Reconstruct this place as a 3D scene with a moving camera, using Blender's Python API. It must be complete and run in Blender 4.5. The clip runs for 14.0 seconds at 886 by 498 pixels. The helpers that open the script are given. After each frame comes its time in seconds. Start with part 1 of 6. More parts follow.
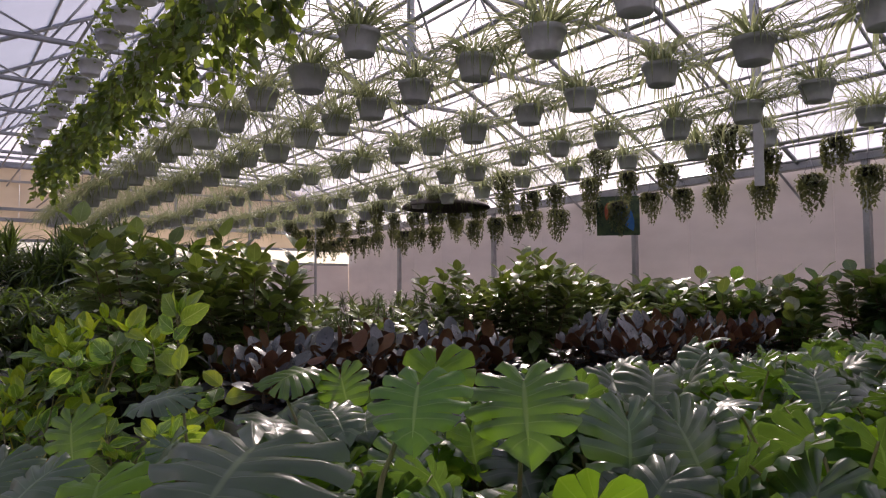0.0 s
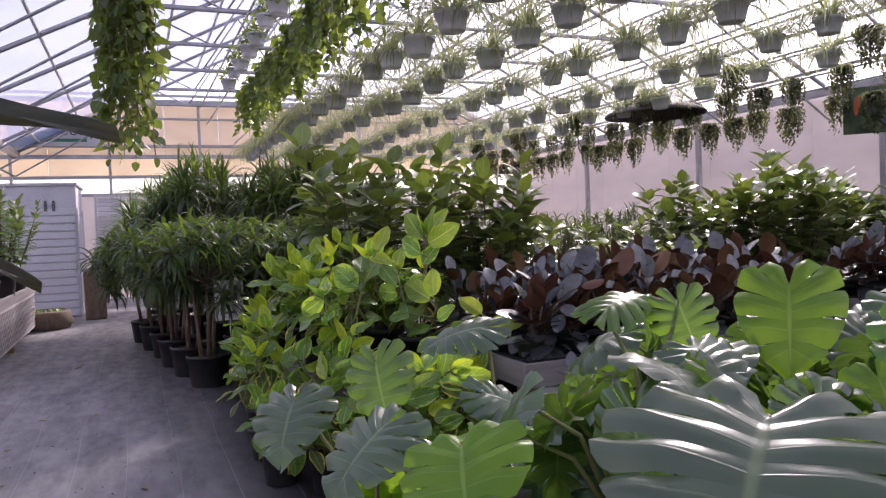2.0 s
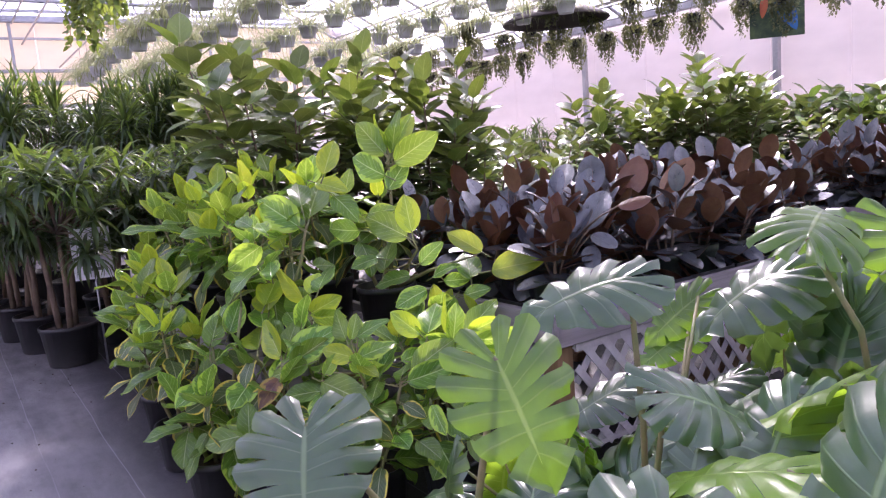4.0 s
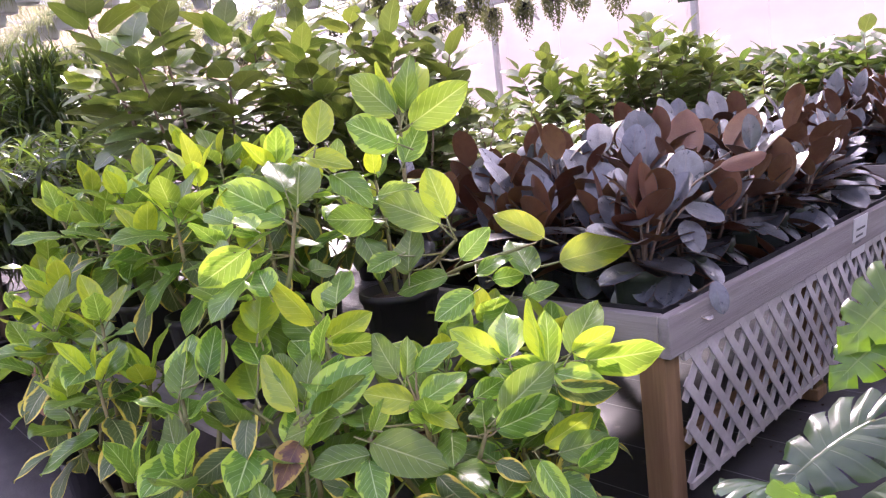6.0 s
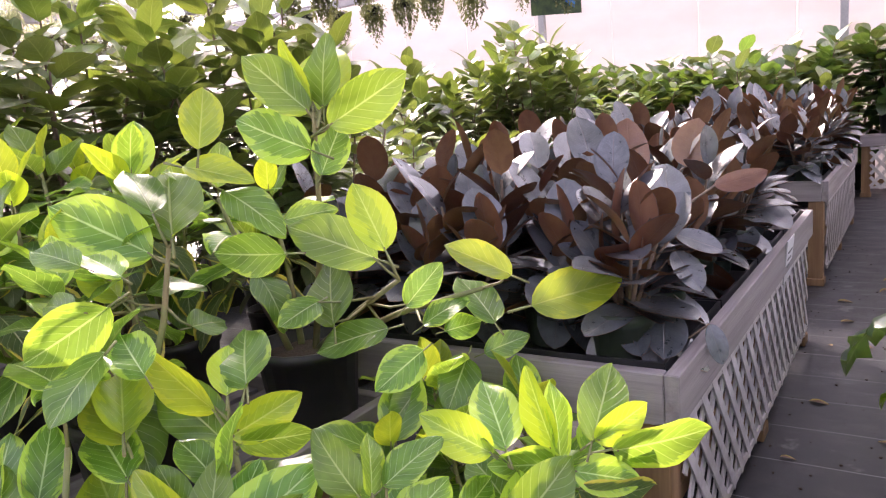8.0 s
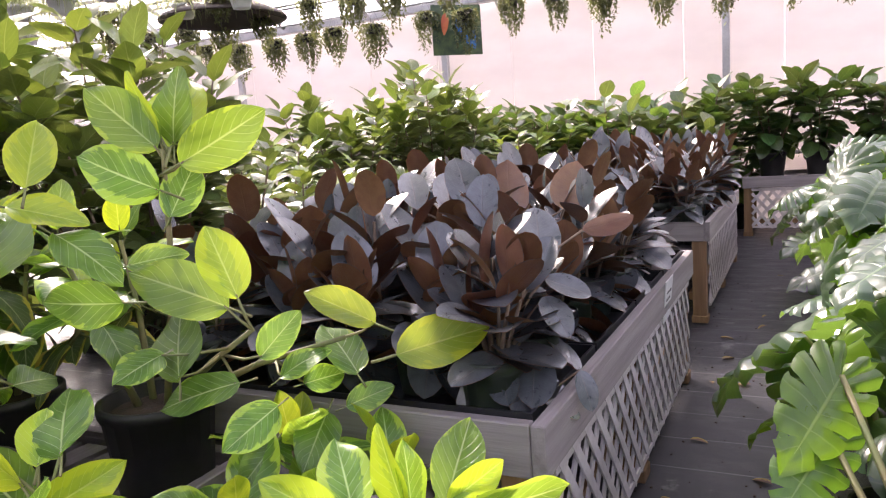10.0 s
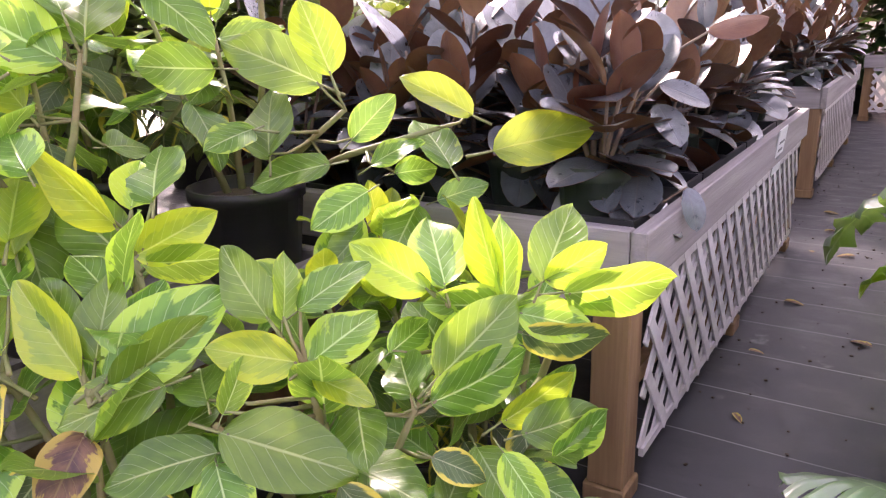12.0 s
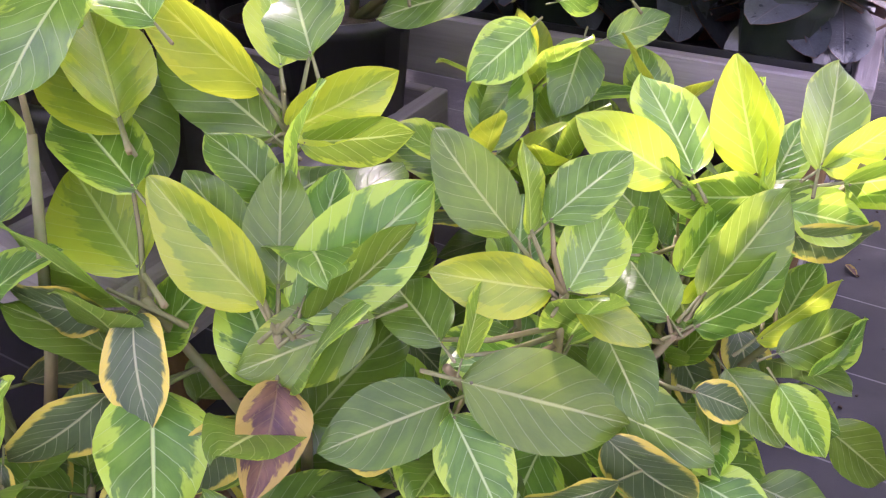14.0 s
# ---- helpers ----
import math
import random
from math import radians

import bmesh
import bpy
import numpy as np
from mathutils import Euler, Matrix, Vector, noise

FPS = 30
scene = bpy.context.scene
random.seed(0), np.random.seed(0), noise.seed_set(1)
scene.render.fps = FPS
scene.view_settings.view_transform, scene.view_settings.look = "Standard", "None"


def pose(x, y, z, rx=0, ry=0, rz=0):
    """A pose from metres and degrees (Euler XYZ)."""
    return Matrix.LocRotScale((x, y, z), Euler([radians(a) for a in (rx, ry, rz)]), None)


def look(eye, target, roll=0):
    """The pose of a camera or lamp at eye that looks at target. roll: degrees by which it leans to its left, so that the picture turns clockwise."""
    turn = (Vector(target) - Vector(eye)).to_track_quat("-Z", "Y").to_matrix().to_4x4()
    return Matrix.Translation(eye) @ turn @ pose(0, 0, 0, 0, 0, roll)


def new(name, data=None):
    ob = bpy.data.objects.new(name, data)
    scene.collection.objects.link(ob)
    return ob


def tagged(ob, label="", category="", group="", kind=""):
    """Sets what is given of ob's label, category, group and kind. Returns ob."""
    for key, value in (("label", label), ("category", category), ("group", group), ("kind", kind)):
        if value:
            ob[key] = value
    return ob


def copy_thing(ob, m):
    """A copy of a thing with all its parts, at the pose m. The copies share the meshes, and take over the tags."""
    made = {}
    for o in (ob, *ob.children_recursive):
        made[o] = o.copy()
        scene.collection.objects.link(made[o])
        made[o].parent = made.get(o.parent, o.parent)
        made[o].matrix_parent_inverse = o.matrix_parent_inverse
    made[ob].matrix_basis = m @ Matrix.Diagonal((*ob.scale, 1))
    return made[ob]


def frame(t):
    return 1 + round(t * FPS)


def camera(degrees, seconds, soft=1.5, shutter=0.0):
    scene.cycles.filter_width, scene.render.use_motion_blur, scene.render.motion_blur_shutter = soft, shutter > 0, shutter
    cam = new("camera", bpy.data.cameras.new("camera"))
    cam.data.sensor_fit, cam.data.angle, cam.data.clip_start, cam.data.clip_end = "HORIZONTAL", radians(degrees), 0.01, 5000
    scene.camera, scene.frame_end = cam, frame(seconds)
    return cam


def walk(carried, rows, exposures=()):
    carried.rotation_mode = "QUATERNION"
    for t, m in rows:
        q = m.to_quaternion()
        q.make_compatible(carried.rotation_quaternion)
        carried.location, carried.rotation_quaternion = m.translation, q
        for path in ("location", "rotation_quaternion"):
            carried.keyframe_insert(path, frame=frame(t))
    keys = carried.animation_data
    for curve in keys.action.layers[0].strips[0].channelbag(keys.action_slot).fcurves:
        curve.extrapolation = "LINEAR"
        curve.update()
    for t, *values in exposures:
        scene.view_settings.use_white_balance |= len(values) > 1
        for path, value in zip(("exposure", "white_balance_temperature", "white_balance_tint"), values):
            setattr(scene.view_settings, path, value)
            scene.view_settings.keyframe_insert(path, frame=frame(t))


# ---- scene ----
cam = camera(62.5, 14.0, soft=1.2)
PATH = [
    (0, (0.442, 0.913, 1.494), (1.801, 2.813, 1.642), -0.3),
    (0.5, (0.42, 1.077, 1.485), (1.626, 3.08, 1.581), -0.6),
    (1, (0.388, 1.344, 1.482), (1.419, 3.445, 1.537), -1.1),
    (1.5, (0.276, 1.622, 1.468), (1.161, 3.788, 1.477), -2.1),
    (2, (0.243, 1.856, 1.443), (1.15, 4.01, 1.362), -2.3),
    (2.5, (0.275, 2.223, 1.391), (1.287, 4.326, 1.218), -2.5),
    (3, (0.226, 2.551, 1.354), (1.342, 4.596, 1.128), -3.4),
    (3.2, (0.198, 2.692, 1.383), (1.361, 4.706, 1.13), -3.6),
    (5.3, (0.186, 3.705, 1.361), (1.623, 5.519, 1.012), -5.8),
    (5.5, (0.2, 3.815, 1.327), (1.667, 5.607, 0.984), -5.9),
    (6, (0.247, 4.111, 1.326), (1.81, 5.805, 0.922), -6.9),
    (6.5, (0.355, 4.349, 1.293), (2.107, 5.828, 0.831), -5.4),
    (7, (0.454, 4.478, 1.317), (2.298, 5.842, 0.855), -5.1),
    (7.5, (0.472, 4.61, 1.326), (2.361, 5.919, 0.882), -5.3),
    (8, (0.483, 4.727, 1.328), (2.396, 6.006, 0.902), -5.2),
    (8.5, (0.501, 4.733, 1.33), (2.439, 5.977, 0.915), -4.5),
    (9, (0.563, 4.681, 1.337), (2.528, 5.887, 0.937), -3.2),
    (9.2, (0.594, 4.662, 1.345), (2.597, 5.808, 0.959), -2.6),
    (11.3, (0.631, 4.684, 1.258), (2.726, 5.683, 0.957), -5),
    (11.5, (0.639, 4.69, 1.238), (2.688, 5.74, 0.821), -4.2),
    (12, (0.634, 4.742, 1.114), (2.506, 5.966, 0.429), -1.7),
    (12.5, (0.636, 4.819, 1.081), (2.325, 6.138, 0.144), 0),
    (13, (0.619, 5.002, 1.074), (2.2, 6.307, -0.056), 0.5),
    (13.5, (0.626, 5.196, 1.12), (2.225, 6.304, -0.179), 0.4),
    (14, (0.693, 5.245, 1.137), (2.403, 6.193, -0.147), 0.3),
]
EXPOSURE = [(0, 1.15, 6450, 22), (1.5, 1.75, 6250, 25), (3, 2.5, 5750, 31), (5.5, 3.3, 5850, 39), (6.5, 3.4, 6200, 35), (9, 3.3, 6500, 24), (11.5, 3.1, 6450, 22), (12, 3.85, 6550, 32), (12.5, 4.05, 6800, 39), (13.2, 3.95, 6850, 40), (14, 3.85, 6000, 46)]
walk(cam, [(t, look(eye, target, roll)) for t, eye, target, roll in PATH], EXPOSURE)

# ---- world, sun, exposure ----
SUN_AZ, SUN_EL = 40.0, 34.0      # degrees right of +y, degrees above the ground
world = bpy.data.worlds.new("sky")
scene.world = world
world.use_nodes = True
wn = world.node_tree.nodes
wn.clear()
sky = wn.new("ShaderNodeTexSky")
sky.sky_type = "NISHITA"
sky.sun_disc = False
sky.sun_elevation = radians(SUN_EL)
sky.sun_rotation = radians(SUN_AZ)
sky.dust_density = 2.5
bg = wn.new("ShaderNodeBackground")
bg.inputs["Strength"].default_value = 0.05
wo = wn.new("ShaderNodeOutputWorld")
world.node_tree.links.new(sky.outputs[0], bg.inputs["Color"])
world.node_tree.links.new(bg.outputs[0], wo.inputs["Surface"])
sun_data = bpy.data.lights.new("sun", "SUN")
sun_data.energy = 5.0
sun_data.angle = radians(7.0)
sun_data.color = (1.0, 0.9, 0.78)
sun = new("sun", sun_data)
_az, _el = radians(SUN_AZ), radians(SUN_EL)
sun.matrix_basis = look((0, 0, 20), (-math.sin(_az) * math.cos(_el), -math.cos(_az) * math.cos(_el), 20 - math.sin(_el)))

rng = random.Random(7)


# ---- mesh helpers ----
class Geo:
    """Collects vertices, faces, uvs and material slots of one mesh."""

    def __init__(self):
        self.v, self.f, self.uv, self.mi, self.n = [], [], [], [], 0

    def add(self, tpl, m=None, slot=None):
        v, f, uv, mi = tpl
        if m is not None:
            a = np.array(m)
            v = v @ a[:3, :3].T + a[:3, 3]
        self.v.append(v)
        self.uv.append(uv)
        n = self.n
        self.f.extend([tuple(i + n for i in q) for q in f])
        self.mi.extend(mi if slot is None else [slot] * len(f))
        self.n += len(v)
        return self

    def tpl(self):
        return np.concatenate(self.v), self.f, np.concatenate(self.uv), self.mi


def mesh_of(name, tpl, mats, smooth=True):
    v, f, uv, mi = tpl
    me = bpy.data.meshes.new(name)
    me.from_pydata(v.tolist(), [], f)
    for m in (mats if isinstance(mats, (list, tuple)) else [mats]):
        me.materials.append(m)
    layer = me.uv_layers.new(name="UVMap")
    idx = np.zeros(len(me.loops), dtype=np.int32)
    me.loops.foreach_get("vertex_index", idx)
    layer.data.foreach_set("uv", uv[idx].astype(np.float32).ravel())
    me.polygons.foreach_set("material_index", np.array(mi, dtype=np.int32))
    if smooth:
        me.polygons.foreach_set("use_smooth", np.ones(len(f), dtype=bool))
    me.update()
    return me


def part(name, tpl, mats, parent=None, label="", m=None, smooth=True):
    data = tpl if isinstance(tpl, bpy.types.Mesh) else mesh_of(name, tpl, mats, smooth)
    ob = new(name, data)
    if parent is not None:
        ob.parent = parent
    if m is not None:
        ob.matrix_basis = m
    if label:
        ob["label"] = label
    return ob


def thing(name, label, category, group="", m=None, kind=""):
    ob = tagged(new(name), label, category, group, kind)
    ob.empty_display_size = 0.1
    if m is not None:
        ob.matrix_basis = m
    return ob


def box(x0, x1, y0, y1, z0, z1, bevel=0.0, rot=None):
    bm = bmesh.new()
    bmesh.ops.create_cube(bm, size=1.0)
    for w in bm.verts:
        w.co = Vector(((x0 + x1) / 2 + w.co.x * (x1 - x0), (y0 + y1) / 2 + w.co.y * (y1 - y0), (z0 + z1) / 2 + w.co.z * (z1 - z0)))
    if bevel:
        bmesh.ops.bevel(bm, geom=bm.edges[:], offset=bevel, segments=1, affect="EDGES")
    bm.verts.index_update()
    v = np.array([w.co[:] for w in bm.verts])
    f = [tuple(q.index for q in p.verts) for p in bm.faces]
    bm.free()
    size = max(x1 - x0, y1 - y0, z1 - z0)
    uv = np.stack([v[:, 0] + v[:, 1], v[:, 2]], 1) / size
    return v, f, uv, [0] * len(f)


def tube(points, radii, n=8, caps=True):
    """A round bar along points; radii one number or one a point."""
    pts = [Vector(p) for p in points]
    if not hasattr(radii, "__len__"):
        radii = [radii] * len(pts)
    v, f, uv = [], [], []
    side = None
    for i, p in enumerate(pts):
        d = (pts[min(i + 1, len(pts) - 1)] - pts[max(i - 1, 0)]).normalized()
        ref = side if side is not None else (Vector((0, 0, 1)) if abs(d.z) < 0.9 else Vector((1, 0, 0))).cross(d)
        s = (ref - d * ref.dot(d)).normalized()
        side = s
        t = d.cross(s)
        for k in range(n):
            a = 2 * math.pi * k / n
            v.append((p + (s * math.cos(a) + t * math.sin(a)) * radii[i])[:])
            uv.append((i / max(1, len(pts) - 1), k / n))
    for i in range(len(pts) - 1):
        for k in range(n):
            a, b = i * n + k, i * n + (k + 1) % n
            f.append((a, b, b + n, a + n))
    if caps:
        f.append(tuple(range(n - 1, -1, -1)))
        f.append(tuple(range((len(pts) - 1) * n, len(pts) * n)))
    return np.array(v), f, np.array(uv), [0] * len(f)


def lathe(profile, n=20):
    """A turned shape from (radius, height) pairs."""
    v, f, uv = [], [], []
    for i, (r, z) in enumerate(profile):
        for k in range(n):
            a = 2 * math.pi * k / n
            v.append((r * math.cos(a), r * math.sin(a), z))
            uv.append((k / n, i / (len(profile) - 1)))
    for i in range(len(profile) - 1):
        for k in range(n):
            a, b = i * n + k, i * n + (k + 1) % n
            f.append((a, b, b + n, a + n))
    return np.array(v), f, np.array(uv), [0] * len(f)


def join(*tpls):
    g = Geo()
    for t in tpls:
        g.add(t)
    return g.tpl()


# ---- materials ----
def material(name):
    m = bpy.data.materials.new(name)
    m.use_nodes = True
    nt = m.node_tree
    p = nt.nodes["Principled BSDF"]
    return m, nt, p


def node(nt, kind, **inputs):
    n = nt.nodes.new(kind)
    for k, val in inputs.items():
        n.inputs[k.replace("_", " ")].default_value = val
    return n


def math_node(nt, op, a, b=None, c=None):
    n = nt.nodes.new("ShaderNodeMath")
    n.operation = op
    for i, x in enumerate((a, b, c)):
        if x is None:
            continue
        if isinstance(x, (int, float)):
            n.inputs[i].default_value = x
        else:
            nt.links.new(x, n.inputs[i])
    return n.outputs[0]


def mix_color(nt, fac, a, b, blend="MIX"):
    n = nt.nodes.new("ShaderNodeMix")
    n.data_type = "RGBA"
    n.blend_type = blend
    for key, x in ((0, fac), (6, a), (7, b)):
        if isinstance(x, (int, float)):
            n.inputs[key].default_value = x
        elif isinstance(x, tuple):
            n.inputs[key].default_value = (*x, 1.0)
        else:
            nt.links.new(x, n.inputs[key])
    return n.outputs[2]


def ramp(nt, x, lo, hi):
    n = nt.nodes.new("ShaderNodeMapRange")
    n.interpolation_type = "SMOOTHSTEP"
    nt.links.new(x, n.inputs[0])
    n.inputs[1].default_value, n.inputs[2].default_value = lo, hi
    return n.outputs[0]


def noise_of(nt, scale, detail=3.0, coords="Object", rough=0.55, stretch=None):
    tc = nt.nodes.new("ShaderNodeTexCoord")
    out = tc.outputs[coords]
    if stretch:
        mp = nt.nodes.new("ShaderNodeMapping")
        mp.inputs["Scale"].default_value = stretch
        nt.links.new(out, mp.inputs["Vector"])
        out = mp.outputs[0]
    n = node(nt, "ShaderNodeTexNoise", Scale=scale, Detail=detail, Roughness=rough)
    nt.links.new(out, n.inputs["Vector"])
    return n.outputs["Fac"]


def bump(nt, p, height, strength=0.3, distance=0.01):
    b = node(nt, "ShaderNodeBump", Strength=strength, Distance=distance)
    nt.links.new(height, b.inputs["Height"])
    nt.links.new(b.outputs[0], p.inputs["Normal"])


def surface(name, a, b, scale=8.0, rough=0.6, metal=0.0, fine=60.0, bump_by=0.15, stretch=None, random_by=0.0, spec=0.5):
    """A surface of two colours mixed by coarse stains, with a fine grain."""
    m, nt, p = material(name)
    coarse = noise_of(nt, scale, 4.0, stretch=stretch)
    grain = noise_of(nt, fine, 3.0, stretch=stretch)
    col = mix_color(nt, ramp(nt, coarse, 0.32, 0.68), a, b)
    col = mix_color(nt, 0.35, col, mix_color(nt, grain, (0.25, 0.25, 0.25), (1.0, 1.0, 1.0)), "MULTIPLY")
    if random_by:
        info = nt.nodes.new("ShaderNodeObjectInfo")
        hsv = node(nt, "ShaderNodeHueSaturation")
        nt.links.new(math_node(nt, "MULTIPLY_ADD", info.outputs["Random"], random_by, 1.0 - random_by / 2), hsv.inputs["Value"])
        nt.links.new(col, hsv.inputs["Color"])
        col = hsv.outputs[0]
    nt.links.new(col, p.inputs["Base Color"])
    nt.links.new(math_node(nt, "MULTIPLY_ADD", coarse, 0.3, rough - 0.15), p.inputs["Roughness"])
    p.inputs["Metallic"].default_value = metal
    p.inputs["Specular IOR Level"].default_value = spec
    if bump_by:
        bump(nt, p, grain, bump_by, 0.004)
    return m


def leaf_material(name, deep, pale, vein, glow, veins=9.0, slant=0.32, margin=None, margin_at=0.75, rough=0.34, light=0.35, vary=0.5, hue=0.03, vein_by=0.55, stains=None, wax=0.75, coat=0.0, jag=1.5, shift_by=0.6):
    """A leaf: blade colours, slanting veins, an optional pale margin, sheen and light that shines through."""
    m, nt, p = material(name)
    uvn = nt.nodes.new("ShaderNodeUVMap")
    sep = nt.nodes.new("ShaderNodeSeparateXYZ")
    nt.links.new(uvn.outputs[0], sep.inputs[0])
    along = sep.outputs[0]
    off = math_node(nt, "ABSOLUTE", math_node(nt, "MULTIPLY_ADD", sep.outputs[1], 2.0, -1.0))
    info = nt.nodes.new("ShaderNodeObjectInfo")
    geo = nt.nodes.new("ShaderNodeNewGeometry")
    rand = math_node(nt, "FRACT", math_node(nt, "ADD", info.outputs["Random"], geo.outputs["Random Per Island"]))
    side = math_node(nt, "MULTIPLY_ADD", sep.outputs[1], 2.0, -1.0)
    lane = nt.nodes.new("ShaderNodeCombineXYZ")
    nt.links.new(math_node(nt, "MULTIPLY", math_node(nt, "MULTIPLY_ADD", off, -slant, along), 7.0), lane.inputs[0])
    nt.links.new(math_node(nt, "MULTIPLY", side, 2.0), lane.inputs[1])

    def mottle(scale, detail):
        """A noise drawn out along the side veins, different on every leaf."""
        n = node(nt, "ShaderNodeTexNoise", Scale=scale, Detail=detail, Roughness=0.6)
        n.noise_dimensions = "4D"
        nt.links.new(lane.outputs[0], n.inputs["Vector"])
        nt.links.new(math_node(nt, "MULTIPLY", rand, 40.0), n.inputs["W"])
        return n.outputs["Fac"]

    blotch = mottle(0.7, 4.0)
    blade = mix_color(nt, ramp(nt, blotch, 0.3, 0.7), deep, pale)
    wave = math_node(nt, "FRACT", math_node(nt, "MULTIPLY", math_node(nt, "MULTIPLY_ADD", off, -slant, along), veins))
    line = math_node(nt, "ABSOLUTE", math_node(nt, "ADD", wave, -0.5))
    side_vein = math_node(nt, "MULTIPLY", ramp(nt, line, 0.05, 0.012), math_node(nt, "MULTIPLY_ADD", off, -0.55, 1.0))
    mid = ramp(nt, off, 0.055, 0.015)
    vf = math_node(nt, "MULTIPLY", math_node(nt, "MAXIMUM", math_node(nt, "MULTIPLY", side_vein, 0.72), mid), vein_by)
    col = blade
    if margin:
        edge = math_node(nt, "ADD", off, math_node(nt, "MULTIPLY_ADD", mottle(1.0, 3.0), jag, -jag / 2))
        shift = math_node(nt, "MULTIPLY_ADD", rand, shift_by, -shift_by / 2)
        edge = math_node(nt, "ADD", edge, shift)
        col = mix_color(nt, ramp(nt, edge, margin_at - 0.07, margin_at + 0.06), col, margin)
    col = mix_color(nt, vf, col, vein)
    hsv = node(nt, "ShaderNodeHueSaturation")
    nt.links.new(math_node(nt, "MULTIPLY_ADD", rand, vary, 1.0 - vary / 2), hsv.inputs["Value"])
    nt.links.new(math_node(nt, "MULTIPLY_ADD", rand, hue, 0.5 - hue / 2), hsv.inputs["Hue"])
    nt.links.new(col, hsv.inputs["Color"])
    if stains:
        col = mix_color(nt, ramp(nt, noise_of(nt, 9.0, 2.0), 0.68, 0.74), hsv.outputs[0], stains)
    else:
        col = hsv.outputs[0]
    nt.links.new(col, p.inputs["Base Color"])
    p.inputs["Specular IOR Level"].default_value = wax
    p.inputs["Coat Weight"].default_value = coat
    p.inputs["Coat Roughness"].default_value = 0.17
    nt.links.new(math_node(nt, "MULTIPLY_ADD", blotch, 0.25, rough - 0.12), p.inputs["Roughness"])
    bump(nt, p, math_node(nt, "MULTIPLY_ADD", vf, -1.0, math_node(nt, "MULTIPLY", blotch, 0.8)), 0.55, 0.004)
    tr = nt.nodes.new("ShaderNodeBsdfTranslucent")
    nt.links.new(mix_color(nt, 1.0, mix_color(nt, 0.5, col, glow), (1.5, 1.5, 1.5), "MULTIPLY"), tr.inputs["Color"])
    mx = node(nt, "ShaderNodeMixShader", Fac=light)
    out = nt.nodes["Material Output"]
    nt.links.new(p.outputs[0], mx.inputs[1])
    nt.links.new(tr.outputs[0], mx.inputs[2])
    nt.links.new(mx.outputs[0], out.inputs["Surface"])
    return m


def sheet_material(name, tint, through_by, clear, rough=0.5, scale=0.6):
    """Milky greenhouse sheeting: part clear, part scattering."""
    m, nt, p = material(name)
    stain = noise_of(nt, scale, 4.0, stretch=(1.0, 1.0, 2.5))
    col = mix_color(nt, ramp(nt, stain, 0.3, 0.75), tint, tuple(c * 0.86 for c in tint))
    nt.links.new(col, p.inputs["Base Color"])
    p.inputs["Roughness"].default_value = rough
    tr = nt.nodes.new("ShaderNodeBsdfTranslucent")
    nt.links.new(col, tr.inputs["Color"])
    tp = nt.nodes.new("ShaderNodeBsdfTransparent")
    a = node(nt, "ShaderNodeMixShader", Fac=through_by)
    b = node(nt, "ShaderNodeMixShader", Fac=clear)
    nt.links.new(p.outputs[0], a.inputs[1])
    nt.links.new(tr.outputs[0], a.inputs[2])
    nt.links.new(a.outputs[0], b.inputs[1])
    nt.links.new(tp.outputs[0], b.inputs[2])
    nt.links.new(b.outputs[0], nt.nodes["Material Output"].inputs["Surface"])
    return m


